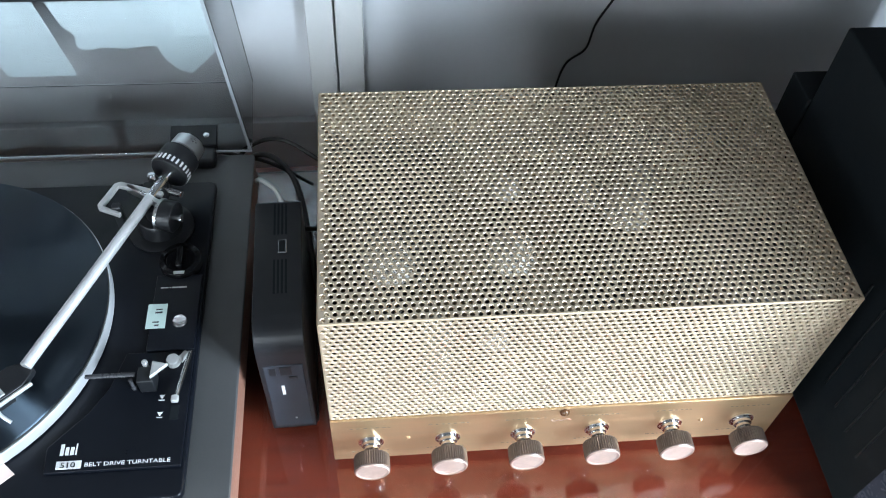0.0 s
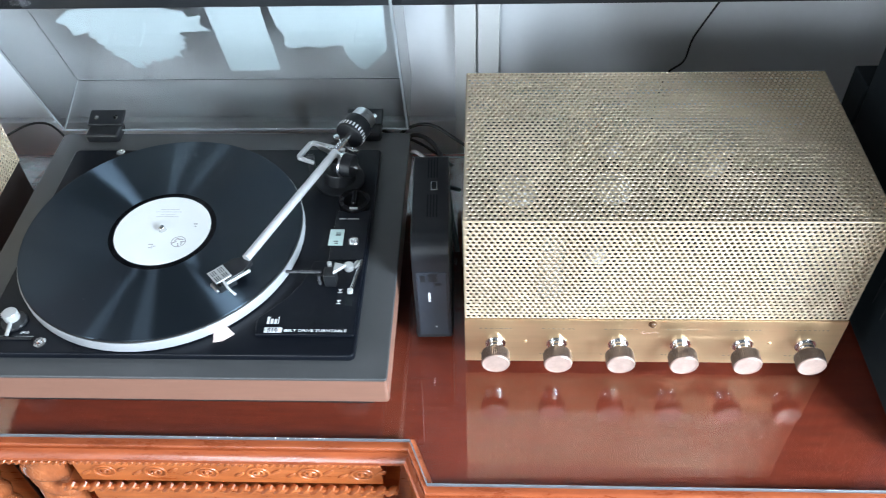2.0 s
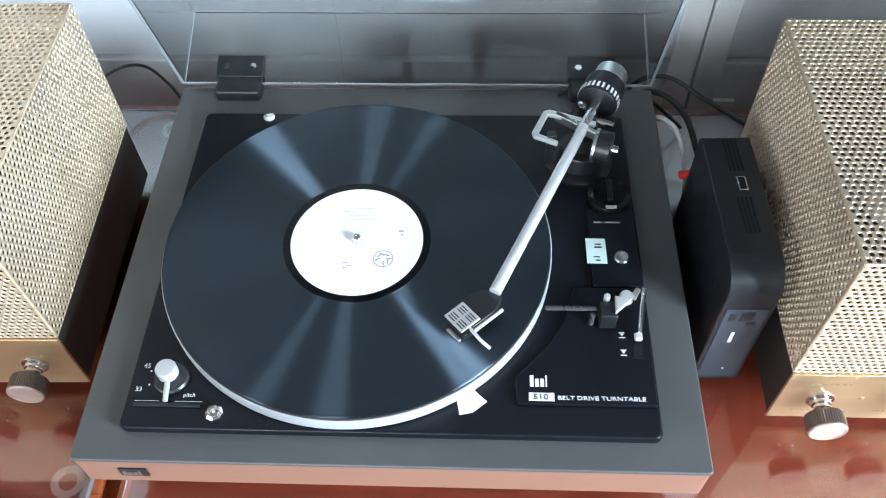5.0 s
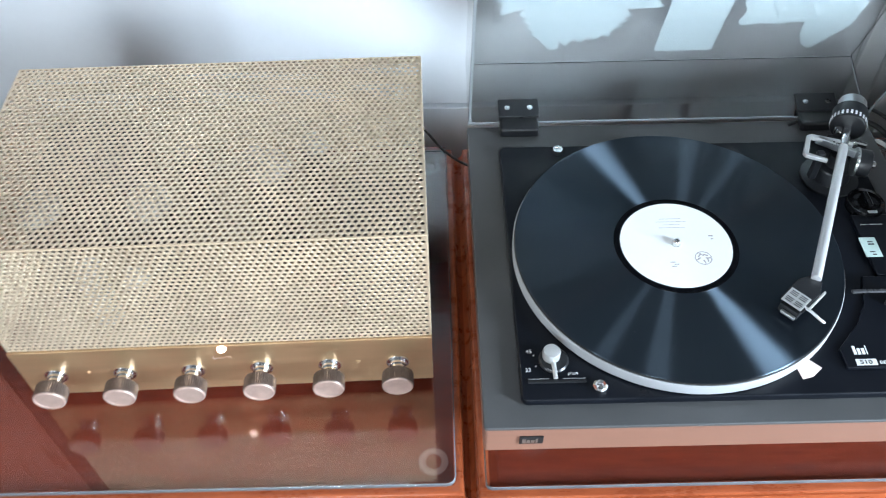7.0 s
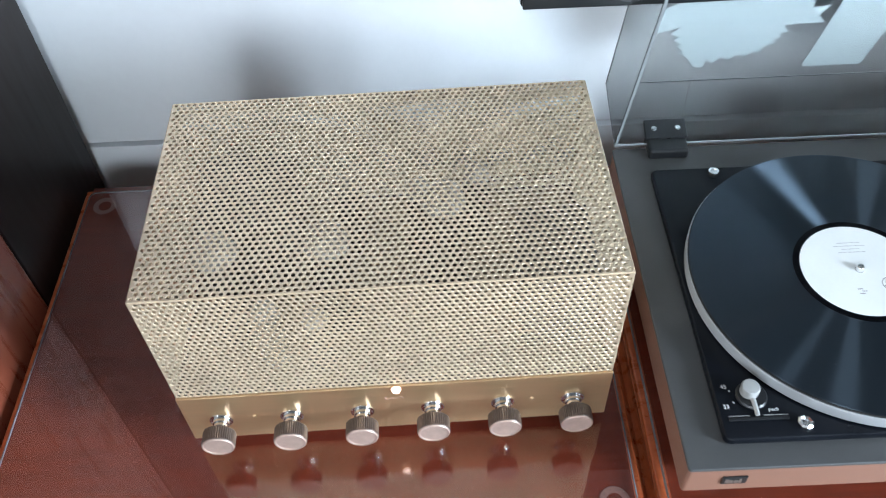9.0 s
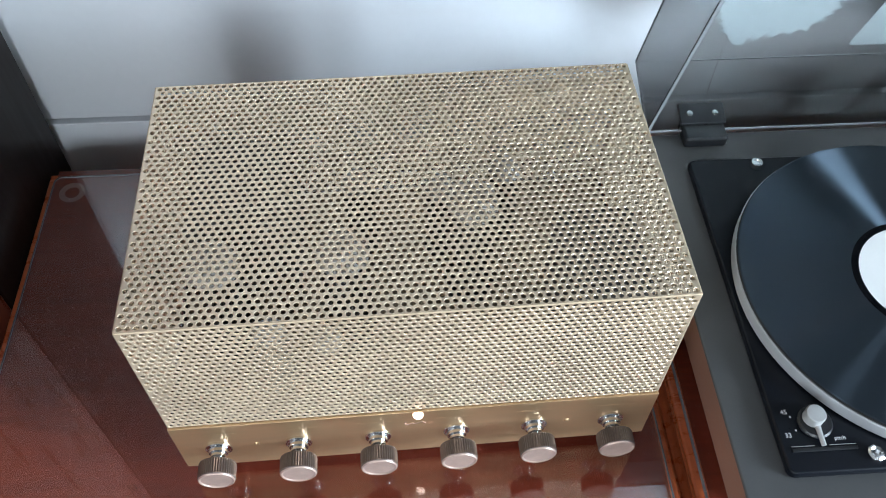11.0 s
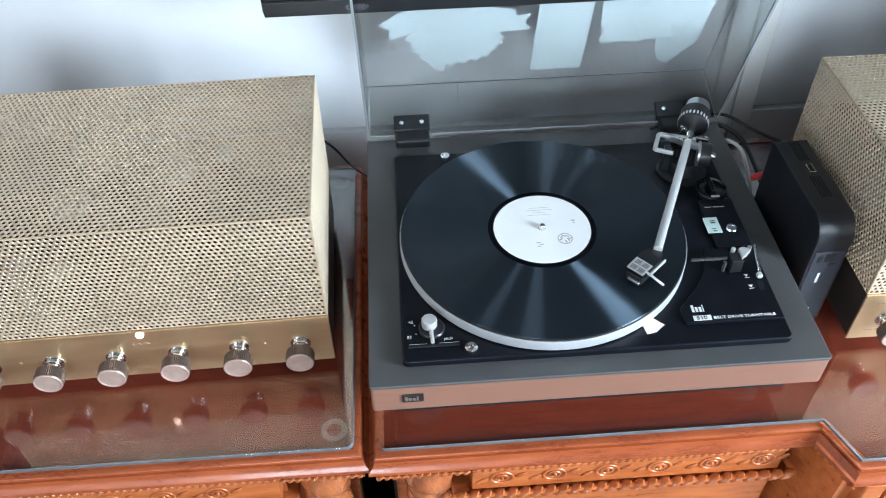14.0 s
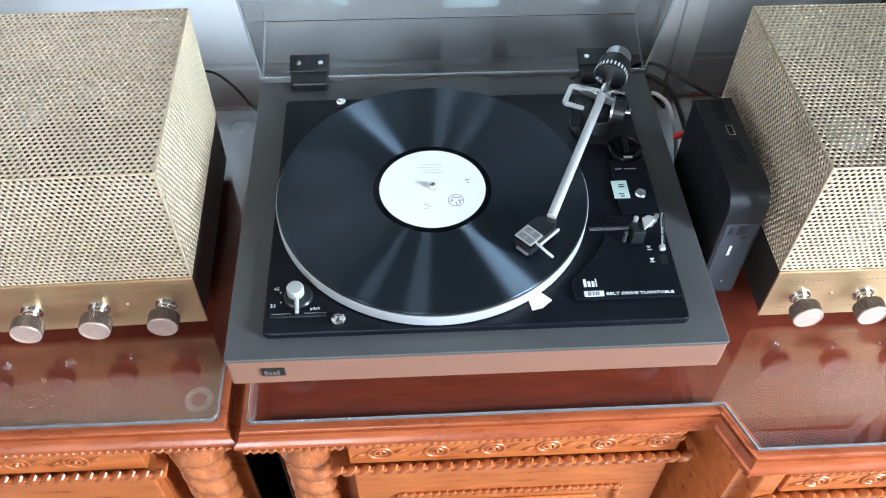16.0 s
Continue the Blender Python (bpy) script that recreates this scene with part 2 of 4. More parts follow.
def box(x0, x1, y0, y1, z0, z1, bevel=0.0, seg=2, bm=None):
    """A box, its edges rounded by bevel; into bm, where one is given."""
    b = bmesh.new()
    bmesh.ops.create_cube(b, size=1)
    for v in b.verts:
        v.co = Vector(((x0 + x1) / 2 + v.co.x * (x1 - x0), (y0 + y1) / 2 + v.co.y * (y1 - y0), (z0 + z1) / 2 + v.co.z * (z1 - z0)))
    if bevel:
        bmesh.ops.bevel(b, geom=list(b.edges), offset=bevel, segments=seg, profile=0.5, affect="EDGES")
    return merge(bm, b)


def merge(bm, b, m=None):
    if m is not None:
        bmesh.ops.transform(b, matrix=m, verts=b.verts)
    if bm is None:
        return b
    me = bpy.data.meshes.new("tmp")
    b.to_mesh(me)
    b.free()
    bm.from_mesh(me)
    bpy.data.meshes.remove(me)
    return bm


def lathe(profile, seg=32, bm=None, m=None, closed=True):
    """Turns the profile of (radius, height) round z."""
    b = bmesh.new()
    rings = []
    for r, z in profile:
        if r < 1e-6:
            rings.append([b.verts.new((0, 0, z))])
        else:
            rings.append([b.verts.new((r * math.cos(2 * math.pi * k / seg), r * math.sin(2 * math.pi * k / seg), z)) for k in range(seg)])
    for a, c in zip(rings, rings[1:]):
        for k in range(seg):
            j = (k + 1) % seg
            if len(a) == 1 and len(c) > 1:
                b.faces.new((a[0], c[j], c[k]))
            elif len(c) == 1 and len(a) > 1:
                b.faces.new((a[k], a[j], c[0]))
            elif len(a) > 1:
                b.faces.new((a[k], a[j], c[j], c[k]))
    bmesh.ops.recalc_face_normals(b, faces=b.faces)
    return merge(bm, b, m)


def rod(p, q, r, r2=None, seg=20, bm=None, bevel=0.0):
    """A round bar from p to q, its ends closed, with a small rounding."""
    p, q = Vector(p), Vector(q)
    d = q - p
    L = d.length
    r2 = r if r2 is None else r2
    e = bevel or min(r, r2, L) * 0.08
    prof = [(0, 0), (r - e, 0), (r, e), (r2, L - e), (r2 - e, L), (0, L)]
    return lathe(prof, seg, bm, Matrix.Translation(p) @ d.to_track_quat("Z", "Y").to_matrix().to_4x4())


def spline(points, n=8):
    pts = [Vector(p) for p in points]
    out = []
    for i in range(len(pts) - 1):
        a, b, c, d = pts[max(i - 1, 0)], pts[i], pts[i + 1], pts[min(i + 2, len(pts) - 1)]
        for k in range(n):
            t = k / n
            out.append(0.5 * (2 * b + (c - a) * t + (2 * a - 5 * b + 4 * c - d) * t * t + (3 * b - a - 3 * c + d) * t ** 3))
    return out + [pts[-1]]


def tube(points, r, seg=8, bm=None, smooth_n=8):
    """A cable along a smooth line through the points."""
    pts = spline(points, smooth_n) if smooth_n else [Vector(p) for p in points]
    b = bmesh.new()
    rings = []
    up = Vector((0, 0, 1))
    for i, p in enumerate(pts):
        d = (pts[min(i + 1, len(pts) - 1)] - pts[max(i - 1, 0)]).normalized()
        side = d.cross(up)
        side = side.normalized() if side.length > 1e-3 else Vector((1, 0, 0))
        u = side.cross(d)
        rings.append([b.verts.new(p + r * (math.cos(2 * math.pi * k / seg) * side + math.sin(2 * math.pi * k / seg) * u)) for k in range(seg)])
    for a, c in zip(rings, rings[1:]):
        for k in range(seg):
            b.faces.new((a[k], a[(k + 1) % seg], c[(k + 1) % seg], c[k]))
    b.faces.new(rings[0][::-1])
    b.faces.new(rings[-1])
    bmesh.ops.recalc_face_normals(b, faces=b.faces)
    return merge(bm, b)


def prism(outline, z0, z1, bm=None, bevel=0.0, m=None, seg=2):
    """An upright block on the outline (x, y)."""
    b = bmesh.new()
    low = [b.verts.new((x, y, z0)) for x, y in outline]
    f = b.faces.new(low)
    ext = bmesh.ops.extrude_face_region(b, geom=[f])
    for v in ext["geom"]:
        if isinstance(v, bmesh.types.BMVert):
            v.co.z = z1
    bmesh.ops.recalc_face_normals(b, faces=b.faces)
    if bevel:
        bmesh.ops.bevel(b, geom=list(b.edges), offset=bevel, segments=seg, profile=0.5, affect="EDGES")
    bmesh.ops.connect_verts_concave(b, faces=b.faces)
    return merge(bm, b, m)


def rounded(x0, x1, y0, y1, r, n=6):
    """The outline of a rectangle with round corners."""
    out = []
    for cx, cy, a in ((x1 - r, y1 - r, 0), (x0 + r, y1 - r, 90), (x0 + r, y0 + r, 180), (x1 - r, y0 + r, 270)):
        for k in range(n + 1):
            t = radians(a + 90 * k / n)
            out.append((cx + r * math.cos(t), cy + r * math.sin(t)))
    return out


def sweep(path, profile, bm=None):
    """Carries the profile of (outward, height) along the plan line, mitred; outward is to the right of the way."""
    pts = [Vector(p) for p in path]
    miter = []
    for i, p in enumerate(pts):
        ns = []
        for a, c in ((i - 1, i), (i, i + 1)):
            if a >= 0 and c < len(pts):
                d = (pts[c] - pts[a]).normalized()
                ns.append(Vector((d.y, -d.x)))
        if len(ns) == 1:
            miter.append(ns[0])
        else:
            s = ns[0] + ns[1]
            miter.append(s / max(0.3, s.dot(ns[0])))
    b = bmesh.new()
    rows = [[b.verts.new((*(p + m * o), z)) for o, z in profile] for p, m in zip(pts, miter)]
    for a, c in zip(rows, rows[1:]):
        for k in range(len(profile) - 1):
            b.faces.new((a[k], a[k + 1], c[k + 1], c[k]))
    bmesh.ops.recalc_face_normals(b, faces=b.faces)
    return merge(bm, b)


def rope(p, q, r, pitch, bm=None):
    """A carved rope: slanting beads in a row from p to q, with a core behind them."""
    p, q = Vector(p), Vector(q)
    d = (q - p).normalized()
    n = max(2, int((q - p).length / pitch))
    bm = tube([p, q], r * 0.5, 6, bm, 0)
    side = Vector((0, 0, 1)) if abs(d.z) < 0.9 else Vector((1, 0, 0))
    out = d.cross(side)
    axis = (d * 0.74 + side * 0.67).normalized()
    third = axis.cross(out)
    m = Matrix((axis * r * 1.75, out * r, third * pitch * 0.27)).transposed().to_4x4()
    for k in range(n):
        b = bmesh.new()
        bmesh.ops.create_uvsphere(b, u_segments=7, v_segments=5, radius=1)
        bm = merge(bm, b, Matrix.Translation(p + (q - p) * ((k + 0.5) / n)) @ m)
    return bm


def letters(name, text, size, m, material, parent, depth=0.0002, stretch=1.0):
    """Raised print in the built-in font."""
    cu = bpy.data.curves.new(name, "FONT")
    cu.body, cu.size, cu.extrude, cu.resolution_u = text, size, depth, 3
    ob = bpy.data.objects.new(name, cu)
    scene.collection.objects.link(ob)
    bpy.context.view_layer.update()
    me = bpy.data.meshes.new_from_object(ob.evaluated_get(bpy.context.evaluated_depsgraph_get()))
    bpy.data.objects.remove(ob)
    me.materials.clear()
    me.materials.append(material)
    for v in me.vertices:
        v.co = m @ Vector((v.co.x * stretch, v.co.y, v.co.z))
    o = new(name, me)
    o.parent = parent
    return o


def bars(rows, z, h=0.0002, bm=None):
    """Flat bars for print: rows of (x0, x1, y0, y1)."""
    for x0, x1, y0, y1 in rows:
        bm = box(x0, x1, y0, y1, z, z + h, bm=bm)
    return bm


# ---- the room ----
solid("floor", box(WALL_W - 0.1, WALL_E + 0.1, WALL_S - 0.1, WALL_N + 0.1, FLOOR - 0.1, FLOOR), FLOORW, "dark brown wooden floor", kind="structure")
solid("ceiling", box(WALL_W - 0.1, WALL_E + 0.1, WALL_S - 0.1, WALL_N + 0.1, CEIL, CEIL + 0.1), CEILP, "unseen ceiling, darkened against bounced light", kind="structure")
bm = box(WALL_W - 0.1, WALL_W, WALL_S, WINW[0], FLOOR, CEIL)
box(WALL_W - 0.1, WALL_W, WINW[1], WALL_N, FLOOR, CEIL, bm=bm)
box(WALL_W - 0.1, WALL_W, WINW[0], WINW[1], FLOOR, WINW[2], bm=bm)
box(WALL_W - 0.1, WALL_W, WINW[0], WINW[1], WINW[3], CEIL, bm=bm)
solid("wall_west", bm, ROOMW, "unseen wall, lightened to bounce fill light, with a window opening", kind="structure")
bm = box(WALL_E, WALL_E + 0.1, WALL_S, WINE[0], FLOOR, CEIL)
box(WALL_E, WALL_E + 0.1, WINE[1], WALL_N, FLOOR, CEIL, bm=bm)
box(WALL_E, WALL_E + 0.1, WINE[0], WINE[1], FLOOR, WINE[2], bm=bm)
box(WALL_E, WALL_E + 0.1, WINE[0], WINE[1], WINE[3], CEIL, bm=bm)
solid("wall_east", bm, ROOM, "unseen wall, darkened against bounced light, with a window opening", kind="structure")
# north wall: an upper and a lower field with a narrow dark joint between them
bm = box(WALL_W - 0.1, WALL_E + 0.1, WALL_N, WALL_N + 0.1, 0.0035, CEIL)
box(WALL_W - 0.1, WALL_E + 0.1, WALL_N - 0.004, WALL_N + 0.1, FLOOR, -0.0015, bevel=0.0015, bm=bm)
box(WALL_W - 0.1, WALL_E + 0.1, WALL_N + 0.012, WALL_N + 0.1, -0.0016, 0.0036, bm=bm)
solid("wall_north", bm, PLASTER, "pale grey painted wall with a horizontal joint", kind="structure")
# south wall round the window
bm = box(WALL_W - 0.1, WIN[0], WALL_S - 0.1, WALL_S, FLOOR, CEIL)
box(WIN[1], WALL_E + 0.1, WALL_S - 0.1, WALL_S, FLOOR, CEIL, bm=bm)
box(WIN[0], WIN[1], WALL_S - 0.1, WALL_S, FLOOR, WIN[2], bm=bm)
box(WIN[0], WIN[1], WALL_S - 0.1, WALL_S, WIN[3], CEIL, bm=bm)
solid("wall_south", bm, ROOM, "unseen wall, darkened against bounced light, with a window opening", kind="structure")
win = tagged(new("window_1"), "white framed two-part window letting in daylight", "window", kind="structure")
for x0, x1, z0, z1 in ((WIN[0], WIN[0] + 0.05, WIN[2], WIN[3]), (WIN[1] - 0.05, WIN[1], WIN[2], WIN[3]), (WIN[0] + 0.05, WIN[1] - 0.05, WIN[3] - 0.05, WIN[3]),
                       (WIN[0] + 0.05, WIN[1] - 0.05, WIN[2], WIN[2] + 0.05), ((WIN[0] + WIN[1]) / 2 - 0.03, (WIN[0] + WIN[1]) / 2 + 0.03, WIN[2] + 0.05, WIN[3] - 0.05)):
    part("window_frame", box(x0, x1, WALL_S - 0.02, WALL_S + 0.02, z0, z1, 0.004), TRIMPAINT, win)
for nm, wx, (w0, w1, w2, w3) in (("window_2", WALL_E, WINE), ("window_3", WALL_W, WINW)):
    win = tagged(new(nm), "white framed two-part window letting in daylight", "window", kind="structure")
    for y0, y1, z0, z1 in ((w0, w0 + 0.05, w2, w3), (w1 - 0.05, w1, w2, w3), (w0 + 0.05, w1 - 0.05, w3 - 0.05, w3), (w0 + 0.05, w1 - 0.05, w2, w2 + 0.05),
                           ((w0 + w1) / 2 - 0.03, (w0 + w1) / 2 + 0.03, w2 + 0.05, w3 - 0.05)):
        part("window_frame", box(wx - 0.02, wx + 0.02, y0, y1, z0, z1, 0.004), TRIMPAINT, win)
# upright double strip on the wall
for x0, x1 in ((0.2625, 0.2905), (0.2925, 0.3205)):
    solid("wall_trim", box(x0, x1, WALL_N - 0.014, WALL_N - 0.0045, FLOOR, CEIL, 0.002), TRIMPAINT, "light grey upright strip fixed to the wall", kind="structure")


bm = box(-0.0926, -0.0920, WALL_N - 0.0004, WALL_N + 0.001, 0.0036, CEIL)
box(-0.0926, -0.0920, WALL_N - 0.0044, WALL_N - 0.003, FLOOR, -0.0016, bm=bm)
solid("wall_seam", bm, PRINT, "thin dark upright seam in the wall", kind="structure")
solid("wall_plate", box(0.318, 0.346, WALL_N - 0.010, WALL_N - 0.0042, -0.060, -0.052, 0.001), APPWHITE, "small white strip fixed to the wall", kind="structure")


# ---- cabinets ----
MOULD = [(-0.02, -0.0065), (-0.0005, -0.0065), (0.0020, -0.0070), (0.0034, -0.0084), (0.0036, -0.0102), (0.0028, -0.0115), (0.0016, -0.0120), (0.0016, -0.0130),
         (0.0042, -0.0134), (0.0046, -0.0155), (0.0058, -0.0185), (0.0080, -0.0212), (0.0100, -0.0230), (0.0106, -0.0245), (0.0106, -0.0272), (0.0090, -0.0285), (0.0065, -0.0288), (0.0065, -0.0300), (-0.02, -0.0300)]


def rosette(x, y, z, r, parent):
    """A carved scroll: two rings, a boss and two slanting leaves, facing the front."""
    turn = Matrix.Translation((x, y, z)) @ Matrix.Rotation(radians(90), 4, "X")
    bm = None
    for R, t in ((r, r * 0.13), (r * 0.50, r * 0.12)):
        prof = [(R + t * math.cos(a), t * 0.9 * math.sin(a)) for a in [2 * math.pi * k / 6 for k in range(7)]]
        bm = lathe(prof, 18, bm, turn @ Matrix.Diagonal((1.15, 1, 1, 1)))
    bm = lathe([(0, r * 0.3), (r * 0.18, r * 0.24), (r * 0.27, 0)], 10, bm, turn)
    for s in (1, -1):
        b = bmesh.new()
        bmesh.ops.create_uvsphere(b, u_segments=8, v_segments=6, radius=1)
        bm = merge(bm, b, Matrix.Translation((x + s * r * 2.0, y, z + s * r * 0.35)) @ Matrix.Rotation(radians(-35), 4, "Y") @ Matrix.Diagonal((r * 0.75, r * 0.2, r * 0.26, 1)))
    part("rosette", bm, WOOD, parent)


def twisted_column(x, y, parent, r=0.0245):
    """A turned column with a capital and spiral lobes."""
    b = bmesh.new()
    seg, rows, z0, z1 = 48, 150, -0.74, -0.0302
    rings = []
    for i in range(rows + 1):
        z = z1 + (z0 - z1) * i / rows
        ring = []
        depth = min(1, max(0, (z1 - z - 0.030) / 0.02))
        cap = 1.10 - 0.16 * math.sin(min(1, (z1 - z) / 0.030) * math.pi)
        for k in range(seg):
            a = 2 * math.pi * k / seg
            w = abs(math.sin(1.5 * (a + z * 62)))
            rr = r * (cap * (1 - depth) + depth * (0.76 + 0.24 * w ** 0.7))
            ring.append(b.verts.new((x + rr * math.cos(a), y + rr * math.sin(a), z)))
        rings.append(ring)
    for a, c in zip(rings, rings[1:]):
        for k in range(seg):
            b.faces.new((a[k], c[k], c[(k + 1) % seg], a[(k + 1) % seg]))
    b.faces.new(rings[0])
    bmesh.ops.recalc_face_normals(b, faces=b.faces)
    part("column", b, WOOD_COLUMN, parent, "carved spiral column", smooth=60)


def panel_door(x0, x1, y, z0, z1, parent):
    """A framed door with a rope-edged field and a small knob."""
    door = part("door", box(x0, x1, y - 0.006, y + 0.01, z0, z1, 0.002), WOOD, parent)
    i, j = 0.042, 0.058
    rp = None
    for p, q in (((x0 + i, z1 - j), (x1 - i, z1 - j)), ((x0 + i, z0 + i), (x1 - i, z0 + i)), ((x0 + i, z0 + i), (x0 + i, z1 - j)), ((x1 - i, z0 + i), (x1 - i, z1 - j))):
        rp = rope((p[0], y - 0.008, p[1]), (q[0], y - 0.008, q[1]), 0.0034, 0.0085, rp)
    part("rope_border", rp, WOOD, door)
    part("field", box(x0 + i + 0.02, x1 - i - 0.02, y - 0.010, y - 0.005, z0 + i + 0.02, z1 - j - 0.02, 0.003), WOOD, door)


def front_band(x0, x1, y, parent, step=0.0535, first=0.03):
    """The carved band below the moulding, from x0 to x1 with its face at y."""
    part("frieze", box(x0, x1, y, y + 0.03, -0.0725, -0.0295, 0.001), WOOD, parent)
    part("rope_moulding", rope((x0, y - 0.002, -0.0315), (x1, y - 0.002, -0.0315), 0.0026, 0.0075), WOOD, parent)
    part("rope_moulding", rope((x0 - 0.02, y - 0.0055, -0.0755), (x1 + 0.015, y - 0.0055, -0.0755), 0.0058, 0.0128), WOOD, parent)
    part("ledge", box(x0 - 0.02, x1 + 0.015, y - 0.005, y + 0.03, -0.0870, -0.0820, 0.0015), WOOD, parent)
    x = x0 + first
    while x < x1 - 0.012:
        rosette(x, y - 0.0006, -0.0515, 0.0098, parent)
        x += step


main_cab = thing("sideboard", "carved orange-brown wooden sideboard with twisted columns", "cabinet")
PLAN = [(-0.2115, 0.425), (-0.2115, -0.0125), (0.2290, -0.0125), (0.2485, -0.0590), (1.05, -0.0590)]
part("moulding", sweep(PLAN, MOULD), WOOD_MOULD, main_cab)
part("top", prism([(-0.2050, 0.43), (-0.2050, -0.0065), (0.2330, -0.0065), (0.2530, -0.0530), (1.05, -0.0530), (1.05, 0.43)], -0.0295, -0.0062), WOOD_TOP, main_cab, "dark red polished top")
part("body", prism([(-0.200, 0.42), (-0.200, 0.035), (-0.120, 0.035), (-0.120, -0.004), (0.198, -0.004), (0.198, 0.032), (0.216, 0.032), (0.2395, -0.0575), (0.275, -0.0575), (0.275, -0.052), (1.05, -0.052), (1.05, 0.42)],
                   -0.76, -0.0295), WOOD, main_cab)
front_band(-0.120, 0.198, -0.0195, main_cab)
front_band(0.285, 1.03, -0.0665, main_cab)
panel_door(-0.118, 0.196, -0.013, -0.70, -0.090, main_cab)
panel_door(0.290, 0.640, -0.060, -0.70, -0.090, main_cab)
panel_door(0.645, 1.000, -0.060, -0.70, -0.090, main_cab)
part("rope_moulding", rope((0.2240, -0.0225, -0.0315), (0.2440, -0.0695, -0.0315), 0.0028, 0.0075), WOOD, main_cab)
part("rope_moulding", rope((-0.215, -0.0225, -0.0315), (-0.122, -0.0225, -0.0315), 0.0028, 0.0075), WOOD, main_cab)
part("corner_strip", box(0.2555, 0.2795, -0.0690, -0.050, -0.74, -0.031, 0.004), WOOD, main_cab)
# added black sheet: shade of the gap put into colour
part("gap_shade", box(-0.2025, -0.2002, 0.030, 0.42, -0.75, -0.0305, 0.0005), WOOD_DARK, main_cab, "near-black board painted as the shade between the cabinets")
part("base", box(-0.205, 1.05, -0.03, 0.42, FLOOR, -0.75, 0.004), WOOD, main_cab)
twisted_column(-0.163, 0.001, main_cab)

left_cab = thing("side_cabinet", "carved orange-brown wooden cabinet with twisted corner columns", "cabinet")
PLAN = [(-0.805, 0.425), (-0.805, -0.0080), (-0.2310, -0.0080), (-0.2310, 0.425)]
part("moulding", sweep(PLAN, MOULD), WOOD_MOULD, left_cab)
part("top", prism([(-0.800, 0.43), (-0.800, -0.003), (-0.236, -0.003), (-0.236, 0.43)], -0.0295, -0.0062), WOOD_TOP, left_cab, "dark red polished top")
part("body", prism([(-0.795, 0.42), (-0.795, 0.035), (-0.675, 0.035), (-0.675, -0.001), (-0.310, -0.001), (-0.310, 0.035), (-0.240, 0.035), (-0.240, 0.42)], -0.76, -0.0295), WOOD, left_cab)
front_band(-0.672, -0.313, -0.0150, left_cab)
panel_door(-0.672, -0.313, -0.009, -0.70, -0.090, left_cab)
part("rope_moulding", rope((-0.310, -0.0180, -0.0315), (-0.226, -0.0180, -0.0315), 0.0028, 0.0075), WOOD, left_cab)
part("rope_moulding", rope((-0.805, -0.0180, -0.0315), (-0.675, -0.0180, -0.0315), 0.0028, 0.0075), WOOD, left_cab)
# matching black sheet that paints the gap's shade on this side
part("gap_shade", box(-0.2398, -0.2375, 0.030, 0.42, -0.75, -0.0305, 0.0005), WOOD_DARK, left_cab, "near-black board painted as the shade between the cabinets")
part("base", box(-0.80, -0.235, -0.015, 0.42, FLOOR, -0.75, 0.004), WOOD, left_cab)
twisted_column(-0.270, 0.006, left_cab)
twisted_column(-0.715, 0.006, left_cab)


def glass_sheet(outline, label, side=1):
    ob = solid("protective_glass", prism(outline, -0.0050, 0.0, bevel=0.0009), PLATE, label, "glass sheet")
    ob.visible_shadow = False
    ring = [*outline, outline[0]]
    # opaque strip, its colour in place of the light inside the glass edge
    part("edge_gleam", sweep(ring, [(-0.0008 * side, -0.0001), (0.0003 * side, -0.0010), (0.0003 * side, -0.0040), (-0.0008 * side, -0.0049)]), EDGE, ob, "opaque strip painted as the light caught in the glass edge")
    return ob


glass_sheet([(1.04, 0.418), (-0.2085, 0.418), *[(-0.2035 - 0.005 * math.cos(a), -0.0045 - 0.005 * math.sin(a)) for a in (0, 0.5, 1.05, 1.57)], (0.2285, -0.0095), (0.2475, -0.0560), (1.04, -0.0560)],
            "clear glass sheet cut to the sideboard's top")
glass_sheet(rounded(-0.800, -0.2345, -0.0050, 0.418, 0.008), "clear glass sheet with rounded corners on the cabinet")
pads = [(-0.772, 0.020), (-0.254, 0.018), (-0.779, 0.397), (-0.255, 0.392)]
pad = solid("glass_pad", lathe([(0.0072, -0.0057), (0.0125, -0.0057), (0.0132, -0.0054), (0.0125, -0.00515), (0.0080, -0.00515), (0.0072, -0.0057)], 32), CLEARPAD, "round clear ring pad under the glass", "pad")
pad["group"] = "pads under the glass"
pad.matrix_basis = pose(*pads[0], 0)
for x, y in pads[1:]:
    copy_thing(pad, pose(x, y, 0))


